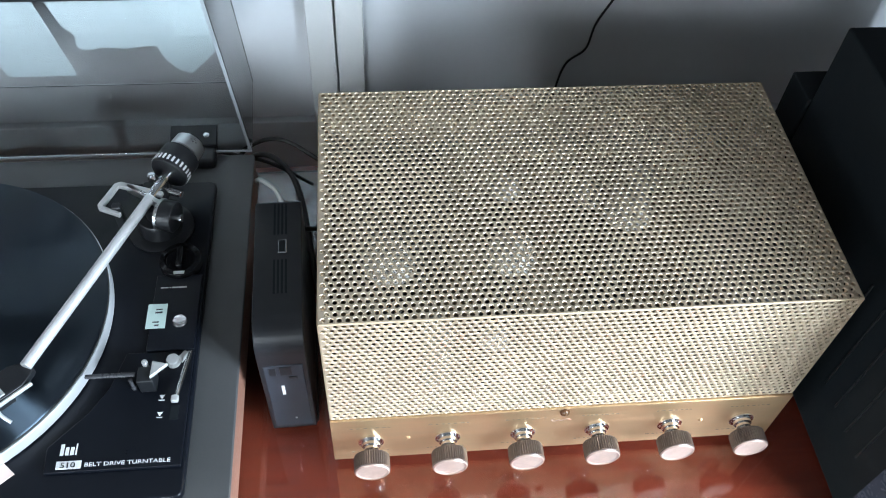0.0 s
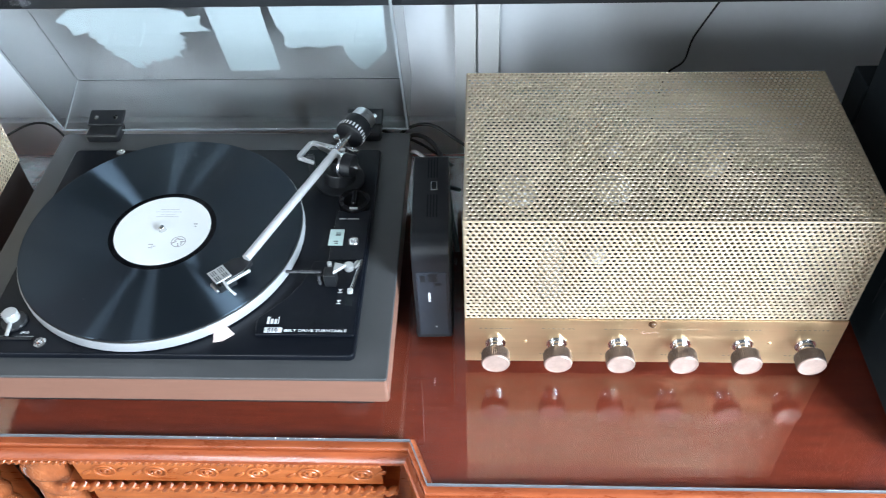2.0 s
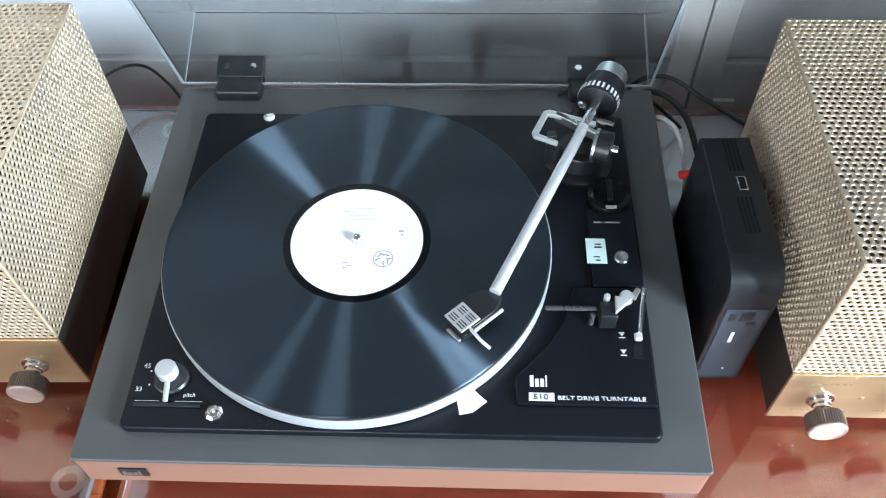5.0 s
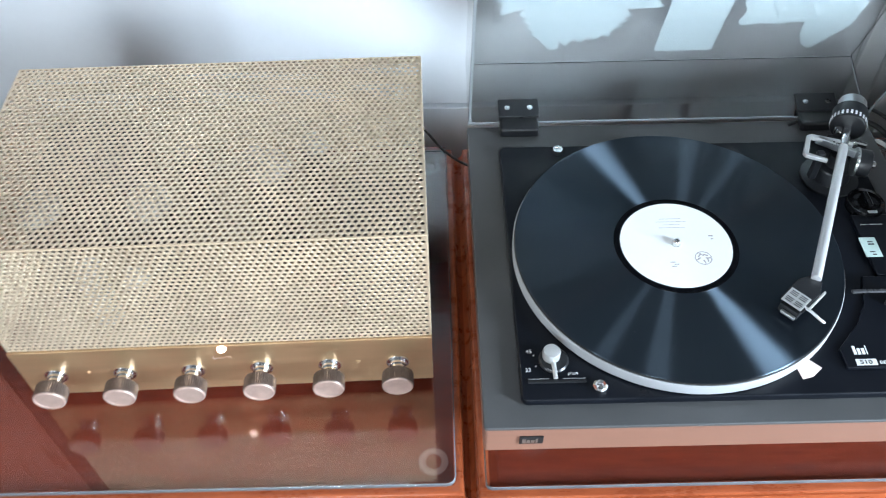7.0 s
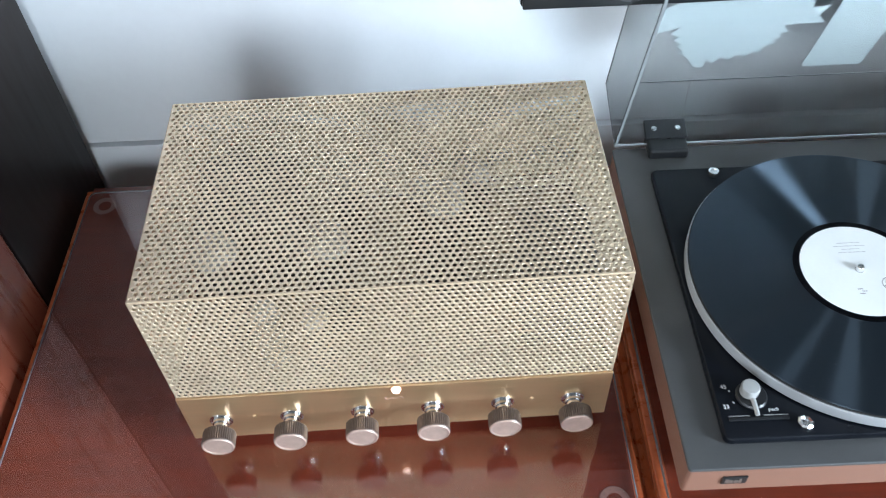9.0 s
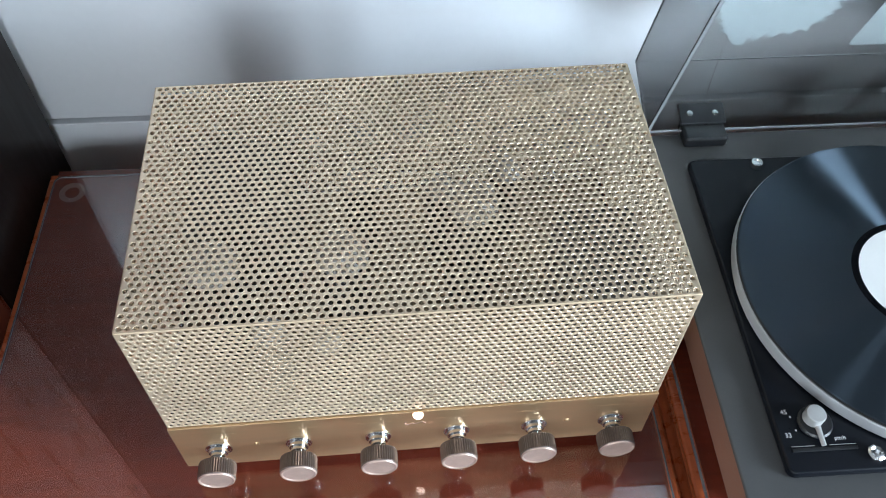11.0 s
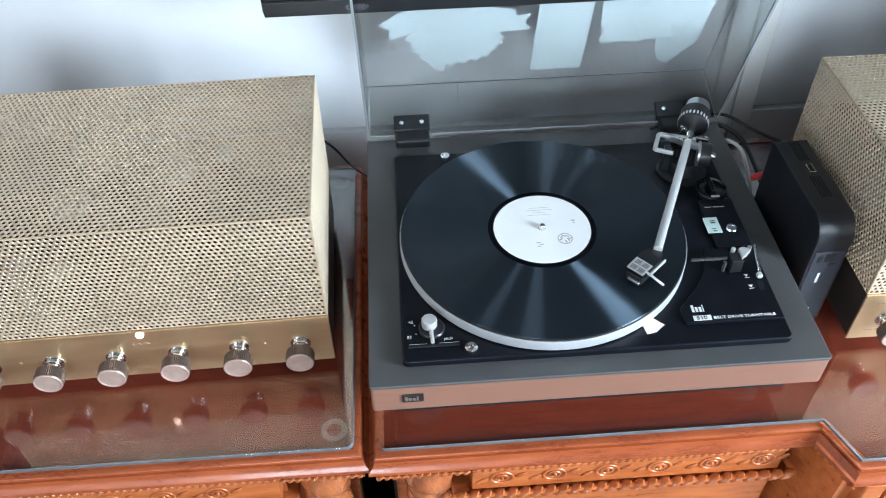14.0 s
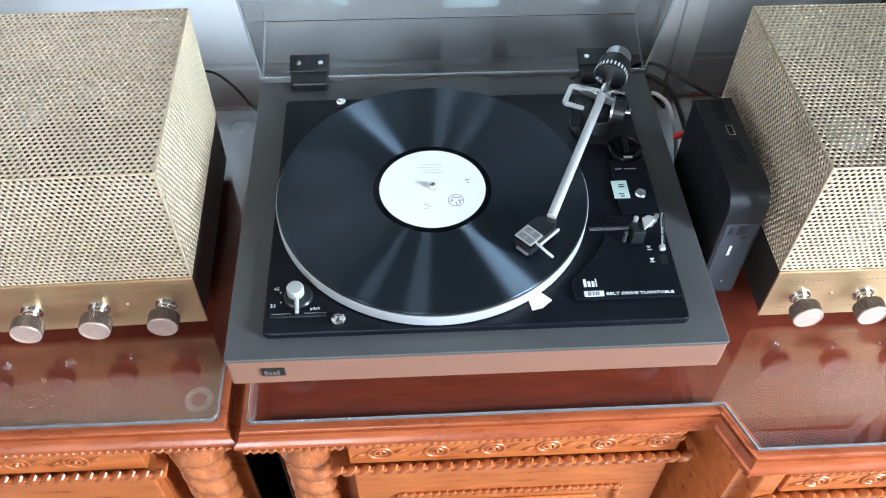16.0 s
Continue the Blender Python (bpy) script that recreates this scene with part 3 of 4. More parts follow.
# ---- amplifiers ----
def perforated(b_verts, b_faces, origin, u, v, n, width, height, pitch=0.0054, hole=0.00215, thick=0.0010):
    """Adds a perforated sheet: staggered holes in a field of width x height, with the metal's thickness in each hole."""
    origin, u, v, n = (np.array(a, float) for a in (origin, u, v, n))
    row = pitch * 0.866
    nr = int(round(height / row))
    row = height / nr
    nc = int(round(width / pitch))
    pitch = width / nc
    ring = [(1, 0), (1, 1), (0, 1), (-1, 1), (-1, 0), (-1, -1), (0, -1), (1, -1)]
    for j in range(nr):
        cy = (j + 0.5) * row
        off = 0.5 if j % 2 else 0.0
        cols = nc - 1 if j % 2 else nc
        if j % 2:
            for a, c in ((0, pitch / 2), (width - pitch / 2, width)):
                k = len(b_verts)
                for px, py in ((a, cy - row / 2), (c, cy - row / 2), (c, cy + row / 2), (a, cy + row / 2)):
                    b_verts.append(origin + u * px + v * py)
                b_faces.append((k, k + 1, k + 2, k + 3))
        for i in range(cols):
            cx = (i + 0.5 + off) * pitch
            k = len(b_verts)
            for sx, sy in ring:
                b_verts.append(origin + u * (cx + sx * pitch / 2) + v * (cy + sy * row / 2))
            for q in range(8):
                a = q * math.pi / 4
                b_verts.append(origin + u * (cx + hole * math.cos(a)) + v * (cy + hole * math.sin(a)))
            for q in range(8):
                a = q * math.pi / 4
                b_verts.append(origin + u * (cx + hole * 0.84 * math.cos(a)) + v * (cy + hole * 0.84 * math.sin(a)) - n * 0.00035)
            for q in range(8):
                a = q * math.pi / 4
                b_verts.append(origin + u * (cx + hole * 0.80 * math.cos(a)) + v * (cy + hole * 0.80 * math.sin(a)) - n * thick)
            for q in range(8):
                p = (q + 1) % 8
                b_faces.append((k + q, k + p, k + 8 + p, k + 8 + q))
                b_faces.append((k + 8 + q, k + 8 + p, k + 16 + p, k + 16 + q))
                b_faces.append((k + 16 + q, k + 16 + p, k + 24 + p, k + 24 + q))


AW, AD, AZ0, AZ1, AZ2 = 0.1842, 0.2235, 0.0130, 0.0800, 0.2120  # half width, depth, chassis foot, chassis top, cage top
verts, faces = [], []
e = 0.0011
perforated(verts, faces, (-AW + e, 0.003, AZ2), (1, 0, 0), (0, 1, 0), (0, 0, 1), 2 * AW - 2 * e, AD - 0.003 - e)
perforated(verts, faces, (-AW + e, 0.003 - e, AZ1), (1, 0, 0), (0, 0, 1), (0, -1, 0), 2 * AW - 2 * e, AZ2 - AZ1 - e)
perforated(verts, faces, (-AW, AD - e, AZ1), (0, -1, 0), (0, 0, 1), (-1, 0, 0), AD - 0.003 - e, AZ2 - AZ1 - e)
perforated(verts, faces, (AW, 0.003, AZ1), (0, 1, 0), (0, 0, 1), (1, 0, 0), AD - 0.003 - e, AZ2 - AZ1 - e)
perforated(verts, faces, (AW - e, AD, AZ1), (-1, 0, 0), (0, 0, 1), (0, 1, 0), 2 * AW - 2 * e, AZ2 - AZ1 - e)
CAGE = bpy.data.meshes.new("cage")
CAGE.from_pydata([tuple(p) for p in verts], [], faces)
CAGE.materials.append(GOLD)
CAGE.update()


def amp_edges():
    """The folded edges of the cage."""
    bm = None
    x, y0, y1, z0, z1 = AW - e, 0.003, AD - e, AZ1, AZ2 - e
    for p, q in (((-x, y0, z1), (x, y0, z1)), ((-x, y1, z1), (x, y1, z1)), ((-x, y0, z1), (-x, y1, z1)), ((x, y0, z1), (x, y1, z1)),
                 ((-x, y0, z0), (-x, y0, z1)), ((x, y0, z0), (x, y0, z1)), ((-x, y1, z0), (-x, y1, z1)), ((x, y1, z0), (x, y1, z1))):
        bm = rod(p, q, e * 0.985, seg=10, bm=bm)
    return bm


def knurled(r, y0, y1, teeth=36):
    """A knob along -y with a ribbed side."""
    b = bmesh.new()
    n = teeth * 2
    rings = []
    for y, s, ribs in ((y0, 0.80, 0), (y0 - 0.0008, 0.97, 0), (y0 - 0.002, 1.0, 1), (y1 + 0.0016, 1.0, 1), (y1 + 0.0006, 0.985, 0), (y1, 0.955, 0)):
        rings.append([b.verts.new((r * s * (1 - 0.055 * ribs * (k % 2)) * math.cos(2 * math.pi * k / n), y, r * s * (1 - 0.055 * ribs * (k % 2)) * math.sin(2 * math.pi * k / n))) for k in range(n)])
    for a, c in zip(rings, rings[1:]):
        for k in range(n):
            b.faces.new((a[k], a[(k + 1) % n], c[(k + 1) % n], c[k]))
    b.faces.new(rings[0])
    b.faces.new(rings[-1])
    bmesh.ops.recalc_face_normals(b, faces=b.faces)
    return b


KNOBMESH = finish("knob", knurled(0.0142, -0.0125, -0.0258, 46), KNOB, 30)
b = lathe([(0, 0.0), (0.0118, 0.0), (0.0120, 0.0006), (0.0128, 0.0009), (0.0135, 0.0004), (0.0137, -0.0006)], 40, m=Matrix.Translation((0, -0.0260, 0)) @ Matrix.Rotation(radians(90), 4, "X"))
KNOBCAPMESH = finish("cap", b, KNOBCAP)
b = rod((0, 0.0, 0), (0, -0.0014, 0), 0.0102, bm=None, seg=32)
rod((0, -0.0014, 0), (0, -0.0052, 0), 0.0074, seg=18, bm=b)
rod((0, -0.0052, 0), (0, -0.0080, 0), 0.0058, seg=24, bm=b)
rod((0, -0.0080, 0), (0, -0.0150, 0), 0.0036, seg=16, bm=b)
SHAFTMESH = finish("shaft", b, CHROME)


def valve(parent, x, y, r, h):
    """A glass valve with a silvered top, a dark electrode cylinder and a socket."""
    v = part("valve", lathe([(r * 0.9, AZ1 + 0.012), (r, AZ1 + 0.02), (r, AZ1 + h - r), (r * 0.8, AZ1 + h - r * 0.4), (r * 0.4, AZ1 + h - r * 0.08), (0, AZ1 + h)], 20, m=Matrix.Translation((x, y, 0))), TUBEGLASS, parent, "clear glass valve with silvered top")
    part("getter", lathe([(r * 1.03, AZ1 + h - r * 0.98), (r * 0.84, AZ1 + h - r * 0.37), (r * 0.42, AZ1 + h - r * 0.04), (0, AZ1 + h + 0.0008)], 24, m=Matrix.Translation((x, y, 0))), GETTER, v)
    part("anode", rod((x, y, AZ1 + 0.016), (x, y, AZ1 + h - r * 1.5), r * 0.6), IRON, v)
    part("socket", rod((x, y, AZ1 + 0.001), (x, y, AZ1 + 0.014), r * 1.1), BLACK, v)


def amplifier(m, label, lit):
    amp = thing("valve_amplifier", label, "amplifier", "valve amplifiers", m)
    part("chassis", box(-AW + 0.0015, AW - 0.0015, 0.0025, AD - 0.001, AZ0, AZ1 - 0.0006, 0.0012), CHASSIS, amp, "dark brown steel chassis")
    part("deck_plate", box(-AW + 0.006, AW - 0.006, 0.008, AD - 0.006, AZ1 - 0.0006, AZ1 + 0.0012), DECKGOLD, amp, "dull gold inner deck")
    part("fascia", box(-AW, AW, 0.0, 0.0025, AZ0 - 0.001, AZ1 - 0.0006, 0.0006), FASCIA, amp, "brushed champagne metal front")
    cage = new("cage", CAGE)
    cage.parent = amp
    tagged(cage, "perforated champagne metal cage")
    part("cage_edge", amp_edges(), CAGEEDGE, amp)
    for k in range(6):
        turn = Matrix.Translation((-0.1535 + 0.0612 * k, 0, 0.0430)) @ Matrix.Rotation(radians((37 * k + 20) % 360), 4, "Y")
        kn = new("knob", KNOBMESH)
        kn.parent, kn.matrix_basis = amp, turn
        tagged(kn, "ribbed dark knob with spun metal cap")
        for nm, me in (("cap", KNOBCAPMESH), ("shaft", SHAFTMESH)):
            o = new(nm, me)
            o.parent = kn
    part("indicator", lathe([(0.0040, 0), (0.0040, 0.001), (0.0032, 0.0026), (0.0015, 0.0036), (0, 0.0038)], 20, m=Matrix.Translation((0.0005 if lit else -0.0015, 0, 0.0750)) @ Matrix.Rotation(radians(90), 4, "X")),
         LEDON if lit else LEDOFF, amp, "lit pink indicator" if lit else "unlit brown indicator")
    for x in (-0.124, 0.117):
        part("screw", lathe([(0, 0.0012), (0.0014, 0.001), (0.0021, 0.0003), (0.0022, 0)], 14, m=Matrix.Translation((x, 0, 0.0455)) @ Matrix.Rotation(radians(90), 4, "X")), FASCIA, amp)
    rows = []
    rng = random.Random(5)
    for k in range(6):
        x = -0.1535 + 0.0612 * k
        for dz in (0.0225, -0.0185):
            a = x - 0.016
            while a < x + 0.015:
                w = rng.uniform(0.0012, 0.0032)
                rows.append((a, a + w, dz))
                a += w + rng.uniform(0.0012, 0.003)
    b = None
    for a, c, dz in rows:
        b = box(a, c, -0.00012, 0.0002, 0.043 + dz, 0.0441 + dz, bm=b)
    part("marking", b, FASCIA if lit else mat("faded_print", (0.34, 0.25, 0.16), 0.5, 0.3), amp, kind="stuff")
    part("emblem", tube([(-0.008, -0.0002, 0.064), (-0.010, -0.0002, 0.0615), (-0.0075, -0.0002, 0.0595), (-0.004, -0.0002, 0.0615), (-0.002, -0.0002, 0.060), (0.003, -0.0002, 0.0625), (0.006, -0.0002, 0.060)], 0.0003, 6), KNOBCAP, amp)
    for x in (-AW + 0.03, AW - 0.03):
        for y in (0.03, AD - 0.03):
            part("foot", lathe([(0, 0), (0.009, 0), (0.010, 0.002), (0.011, AZ0), (0, AZ0)], 18, m=Matrix.Translation((x, y, 0))), RUBBER, amp)
    for x, y, r, h in ((-0.135, 0.070, 0.0185, 0.120), (-0.046, 0.074, 0.0185, 0.120), (0.050, 0.110, 0.0185, 0.122), (-0.060, 0.030, 0.011, 0.070), (0.030, 0.150, 0.0125, 0.09), (0.082, 0.165, 0.0125, 0.09), (-0.035, 0.160, 0.0125, 0.09)):
        valve(amp, x, y, r, h)
    for x0, x1, y0, y1, h in ((-0.165, -0.085, 0.115, 0.205, 0.085), (0.110, 0.170, 0.030, 0.110, 0.095)):
        part("transformer", box(x0, x1, y0, y1, AZ1 + 0.0012, AZ1 + h, 0.004), IRON, amp, "black iron transformer")
    part("capacitor", rod((-0.100, 0.035, AZ1 + 0.0012), (-0.100, 0.035, AZ1 + 0.07), 0.012), ALU, amp)
    return amp


amplifier(pose(0.4660, 0.0775, 0.0), "champagne valve amplifier with perforated cage beside the loudspeaker", False)
amplifier(pose(-0.4370, 0.0905, 0.0, 0, 0, 1.3), "champagne valve amplifier with perforated cage and lit indicator", True)

# ---- turntable ----
tt = thing("turntable", "black belt drive turntable with grey plinth and raised smoked lid", "turntable")
PT = 0.0890
part("plinth", prism(rounded(-0.2120, 0.2120, 0.0, 0.3560, 0.003, 3), 0.0515, PT - 0.0005, bevel=0.0008), PLINTHF, tt, "brown wood-effect plinth")
part("plinth_top", prism(rounded(-0.2126, 0.2126, -0.0006, 0.3566, 0.003, 3), PT - 0.0040, PT, bevel=0.0014), PLINTH, tt, "dark grey top frame")
part("underside", box(-0.195, 0.195, 0.018, 0.34, 0.020, 0.0516, 0.003), BLACKMATT, tt)
for x, y in ((-0.165, 0.05), (0.165, 0.05), (-0.165, 0.31), (0.165, 0.31)):
    part("foot", lathe([(0, 0), (0.018, 0), (0.020, 0.003), (0.021, 0.0205), (0, 0.0205)], 24, m=Matrix.Translation((x, y, 0))), RUBBER, tt)
deck = part("deck", prism(rounded(-0.1815, 0.1815, 0.0190, 0.3160, 0.006), PT, 0.0975, bevel=0.0022, seg=3), DECK, tt, "black lacquered metal deck")
DZ = 0.0975
part("badge", box(-0.1835, -0.1640, -0.0016, 0.0, 0.0645, 0.0755, 0.0006), BLACK, tt, "small black and silver badge")
b = None
for k, (w, h) in enumerate(((0.0022, 0.0060), (0.0020, 0.0042), (0.0020, 0.0042), (0.0010, 0.0060))):
    b = box(-0.1812 + 0.0036 * k, -0.1812 + 0.0036 * k + w + 0.0008, -0.0020, -0.0016, 0.0672, 0.0672 + h, bm=b)
part("badge_mark", b, ALU, tt)
SP = (-0.0325, 0.1658)
at = Matrix.Translation((*SP, 0))
plat = part("platter", lathe([(0, 0.0985), (0.1425, 0.0985), (0.1453, 0.0992), (0.1459, 0.1002), (0.1459, 0.1095), (0.1453, 0.1108), (0.1445, 0.1110), (0, 0.1110)], 128, m=at), RIM, tt, "bright aluminium platter rim")
part("mat", lathe([(0, 0.1110), (0.1445, 0.1110), (0.1450, 0.1116), (0.1445, 0.1125), (0, 0.1125)], 96, m=at), RUBBER, plat)
part("spindle", lathe([(0.0035, 0.1125), (0.0035, 0.1175), (0.0025, 0.1190), (0, 0.1197)], 20, m=at), CHROME, plat)

# controls at the near left
ctl = part("speed_selector", lathe([(0, DZ), (0.0120, DZ), (0.0125, DZ + 0.002), (0.0112, DZ + 0.0035), (0, DZ + 0.0035)], 32, m=Matrix.Translation((-0.1525, 0.0560, 0))), BLACK, tt)
part("knob", lathe([(0.0030, DZ + 0.0035), (0.0072, DZ + 0.0040), (0.0074, DZ + 0.011), (0.0066, DZ + 0.0125), (0, DZ + 0.0130)], 30, m=Matrix.Translation((-0.1545, 0.0580, 0))), SATIN, ctl, "silver pitch knob")
part("lever", rod((-0.1535, 0.0540, DZ + 0.0055), (-0.1525, 0.0375, DZ + 0.0030), 0.0020, 0.0018), SATIN, ctl, "silver speed lever")
part("lever_slot", box(-0.175, -0.128, 0.0345, 0.0372, DZ, DZ + 0.0016, 0.0005), BLACK, tt)
part("start_button", lathe([(0, DZ), (0.0058, DZ), (0.0064, DZ + 0.001), (0.0062, DZ + 0.0032), (0.0046, DZ + 0.0046), (0.0030, DZ + 0.0036), (0.0012, DZ + 0.0042), (0, DZ + 0.0042)], 8, m=Matrix.Translation((-0.1175, 0.0300, 0))), CHROME, tt, "faceted silver button", smooth=0)
for x, y, DZ in ((-0.1225, 0.3045, 0.0975), (0.1660, 0.1620, 0.1010)):
    h = 0.0062 if x < 0 else 0.0022
    part("transit_screw", lathe([(0, DZ), (0.0054, DZ), (0.0058, DZ + h * 0.25), (0.0050, DZ + h * 0.97), (0.0030, DZ + h), (0.0028, DZ + h * 0.8), (0, DZ + h * 0.8)], 20, m=Matrix.Translation((x, y, 0))), CHROME, tt)
DZ = 0.0975
flat = lambda x, y, z=DZ + 0.00005: Matrix.Translation((x, y, z))
letters("marking", "45", 0.0050, flat(-0.1745, 0.0640), WHITE, tt)
letters("marking", "33", 0.0050, flat(-0.1765, 0.0460), WHITE, tt)
letters("marking", "pitch", 0.0042, flat(-0.1420, 0.0425), WHITE, tt)
part("marking", bars([(-0.1690, -0.1678, 0.0610, 0.0622), (-0.1680, -0.1668, 0.0505, 0.0517), (-0.1745, -0.1580, 0.0388, 0.0392), (-0.1470, -0.1280, 0.0388, 0.0392)], DZ), WHITE, tt)

# plate at the near right, with its raised rear block
PZ = DZ + 0.0035
plate = part("control_plate", prism([(0.0855, 0.0410), (0.1790, 0.0410), (0.1795, 0.1350), (0.1290, 0.1350), (0.1205, 0.1050), (0.1080, 0.0850), (0.0845, 0.0600)], DZ, PZ, bevel=0.0008), DECK, tt)
part("rear_block", box(0.1430, 0.1795, 0.1360, 0.2080, DZ, PZ + 0.0005, 0.0010), DECK, tt)
letters("marking", "BELT DRIVE TURNTABLE", 0.0041, flat(0.1125, 0.0442, PZ + 0.00015), WHITE, plate, stretch=1.32)
part("model_box", bars([(0.0935, 0.1105, 0.0430, 0.0490)], PZ + 0.00005, 0.0003), WHITE, plate)
letters("marking", "510", 0.0056, flat(0.0962, 0.0440, PZ + 0.0005), BLACK, plate, stretch=1.25)
b = bars([(0.0945, 0.0970, 0.0535, 0.0620), (0.0980, 0.1005, 0.0535, 0.0595), (0.1015, 0.1040, 0.0535, 0.0595), (0.1050, 0.1060, 0.0535, 0.0620)], PZ + 0.00005, 0.0002)
part("maker_mark", b, WHITE, plate)
for y, up in ((0.0945, 0), (0.0805, 1)):
    b = prism([(0.1578, y + 0.0028), (0.1622, y + 0.0028), (0.1600, y - 0.0006)], PZ, PZ + 0.0002)
    bars([(0.1578, 0.1622, y - 0.0020, y - 0.0012)], PZ, bm=b)
    part("marking", b, WHITE, plate)
# cueing lever
cue = part("cue_lever", rod((0.1785, 0.1300, PZ + 0.0065), (0.1715, 0.0935, PZ + 0.0050), 0.0016, 0.0018), CHROME, tt, "slim chrome cueing lever")
part("pivot", lathe([(0, 0), (0.0050, 0), (0.0052, 0.004), (0.0045, 0.0062), (0, 0.0066)], 22, m=Matrix.Translation((0.1655, 0.1245, PZ))), SATIN, cue)
part("grip", box(0.1678, 0.1732, 0.0885, 0.0940, PZ + 0.0020, PZ + 0.0065, 0.0012), SATIN, cue)
part("slot", box(0.1672, 0.1732, 0.0765, 0.0878, PZ - 0.0002, PZ + 0.0003, 0.0001), BLACKMATT, cue)
part("cam", prism([(0.1690, 0.1270), (0.1735, 0.1330), (0.1765, 0.1310), (0.1720, 0.1230)], PZ + 0.0005, PZ + 0.0045, bevel=0.0006), SATIN, cue)
# arm rest
rest = part("arm_rest", box(0.1440, 0.1560, 0.1000, 0.1130, PZ, PZ + 0.0160, 0.0012), BLACK, tt, "black arm rest with clip")
part("bar", box(0.1060, 0.1420, 0.1065, 0.1100, PZ + 0.0120, PZ + 0.0145, 0.0010), DARKGREY, rest)
part("post", rod((0.1390, 0.1040, PZ), (0.1390, 0.1040, PZ + 0.0125), 0.0018), DARKGREY, rest)
part("clip", prism([(0.1540, 0.1020), (0.1660, 0.1130), (0.1545, 0.1160)], PZ + 0.0155, PZ + 0.0190, bevel=0.0006), SATIN, rest, "pale grey clip")
part("pin", rod((0.1490, 0.1150, PZ + 0.012), (0.1490, 0.1150, PZ + 0.0195), 0.0022), SATIN, rest)
# taped slip and paper tab
slip = part("paper_slip", box(0.1400, 0.1550, 0.1560, 0.1790, PZ + 0.0006, PZ + 0.0010), MINT, tt, "pale green slip of paper under tape")
part("print", bars([(0.1465, 0.1515, 0.1730, 0.1742), (0.1462, 0.1518, 0.1700, 0.1716), (0.1450, 0.1500, 0.1612, 0.1624), (0.1465, 0.1500, 0.1580, 0.1594)], PZ + 0.0010, 0.0001), DARKGREY, slip)
part("paper_tab", prism([(0.0450, 0.0440), (0.0470, 0.0330), (0.0560, 0.0350), (0.0655, 0.0430), (0.0560, 0.0520)], DZ + 0.0006, DZ + 0.0011, m=None), PEACH, tt, "peach paper tab at the platter's edge")

# anti-skating dial
dial = part("anti_skating_dial", lathe([(0, DZ), (0.0172, DZ), (0.0176, DZ + 0.006), (0.0166, DZ + 0.0085), (0.0128, DZ + 0.0092), (0.0120, DZ + 0.0070), (0.0070, DZ + 0.0066), (0, DZ + 0.0066)], 48, m=Matrix.Translation((0.1610, 0.2210, 0))), BLACKGLOSS, tt)
part("window", prism([(0.1575, 0.2050), (0.1655, 0.2050), (0.1660, 0.2078), (0.1570, 0.2078)], DZ + 0.0088, DZ + 0.0094), SATIN, dial)
part("grip", box(0.1585, 0.1635, 0.2110, 0.2310, DZ + 0.0066, DZ + 0.0130, 0.0012), BLACKGLOSS, dial)
part("marking", bars([(0.1475, 0.1535, 0.1945, 0.1957), (0.1545, 0.1555, 0.1949, 0.1953), (0.1565, 0.1680, 0.1945, 0.1957)], PZ + 0.00055, 0.0002), SATIN, tt)

# tonearm
arm = part("tonearm", rod((0.1400, 0.2600, 0.1400), (0.0700, 0.1090, 0.1320), 0.0043, seg=24), ARM, tt, "straight aluminium tonearm")
piv = Vector((0.1400, 0.2610, 0))
part("arm_base", lathe([(0, DZ), (0.0270, DZ), (0.0275, DZ + 0.003), (0.0240, DZ + 0.0042), (0.0185, DZ + 0.0045), (0.0175, DZ + 0.017), (0.0160, DZ + 0.019), (0.0090, DZ + 0.0195), (0.0085, DZ + 0.032), (0, DZ + 0.032)], 48, m=Matrix.Translation(piv)), BLACK, tt)
d = (Vector((0.1400, 0.2600, 0.1400)) - Vector((0.0700, 0.1090, 0.1320))).normalized()
p0 = Vector((0.1400, 0.2600, 0.1400))
part("rear_stub", rod(p0, p0 + d * 0.028, 0.0042), CHROME, arm)
cw = part("counterweight", rod(p0 + d * 0.027, p0 + d * 0.050, 0.0165, seg=40, bevel=0.0015), BLACK, arm, "black counterweight with white scale")
part("cap", rod(p0 + d * 0.050, p0 + d * 0.0655, 0.0138, 0.0132, seg=40, bevel=0.002), ALU, cw, "turned aluminium end cap")
side = d.cross(Vector((0, 0, 1))).normalized()
up = side.cross(d)
b = None
for k in range(26):
    a = 2 * math.pi * k / 26
    n = side * math.cos(a) + up * math.sin(a)
    tang = d.cross(n)
    c = p0 + d * 0.0325 + n * 0.0166
    m = Matrix((tang, n, d)).transposed().to_4x4()
    b = merge(b, box(-0.0009, 0.0009, -0.0002, 0.0003, -0.0025, 0.0025), Matrix.Translation(c) @ m)
part("scale_mark", b, WHITE, cw)
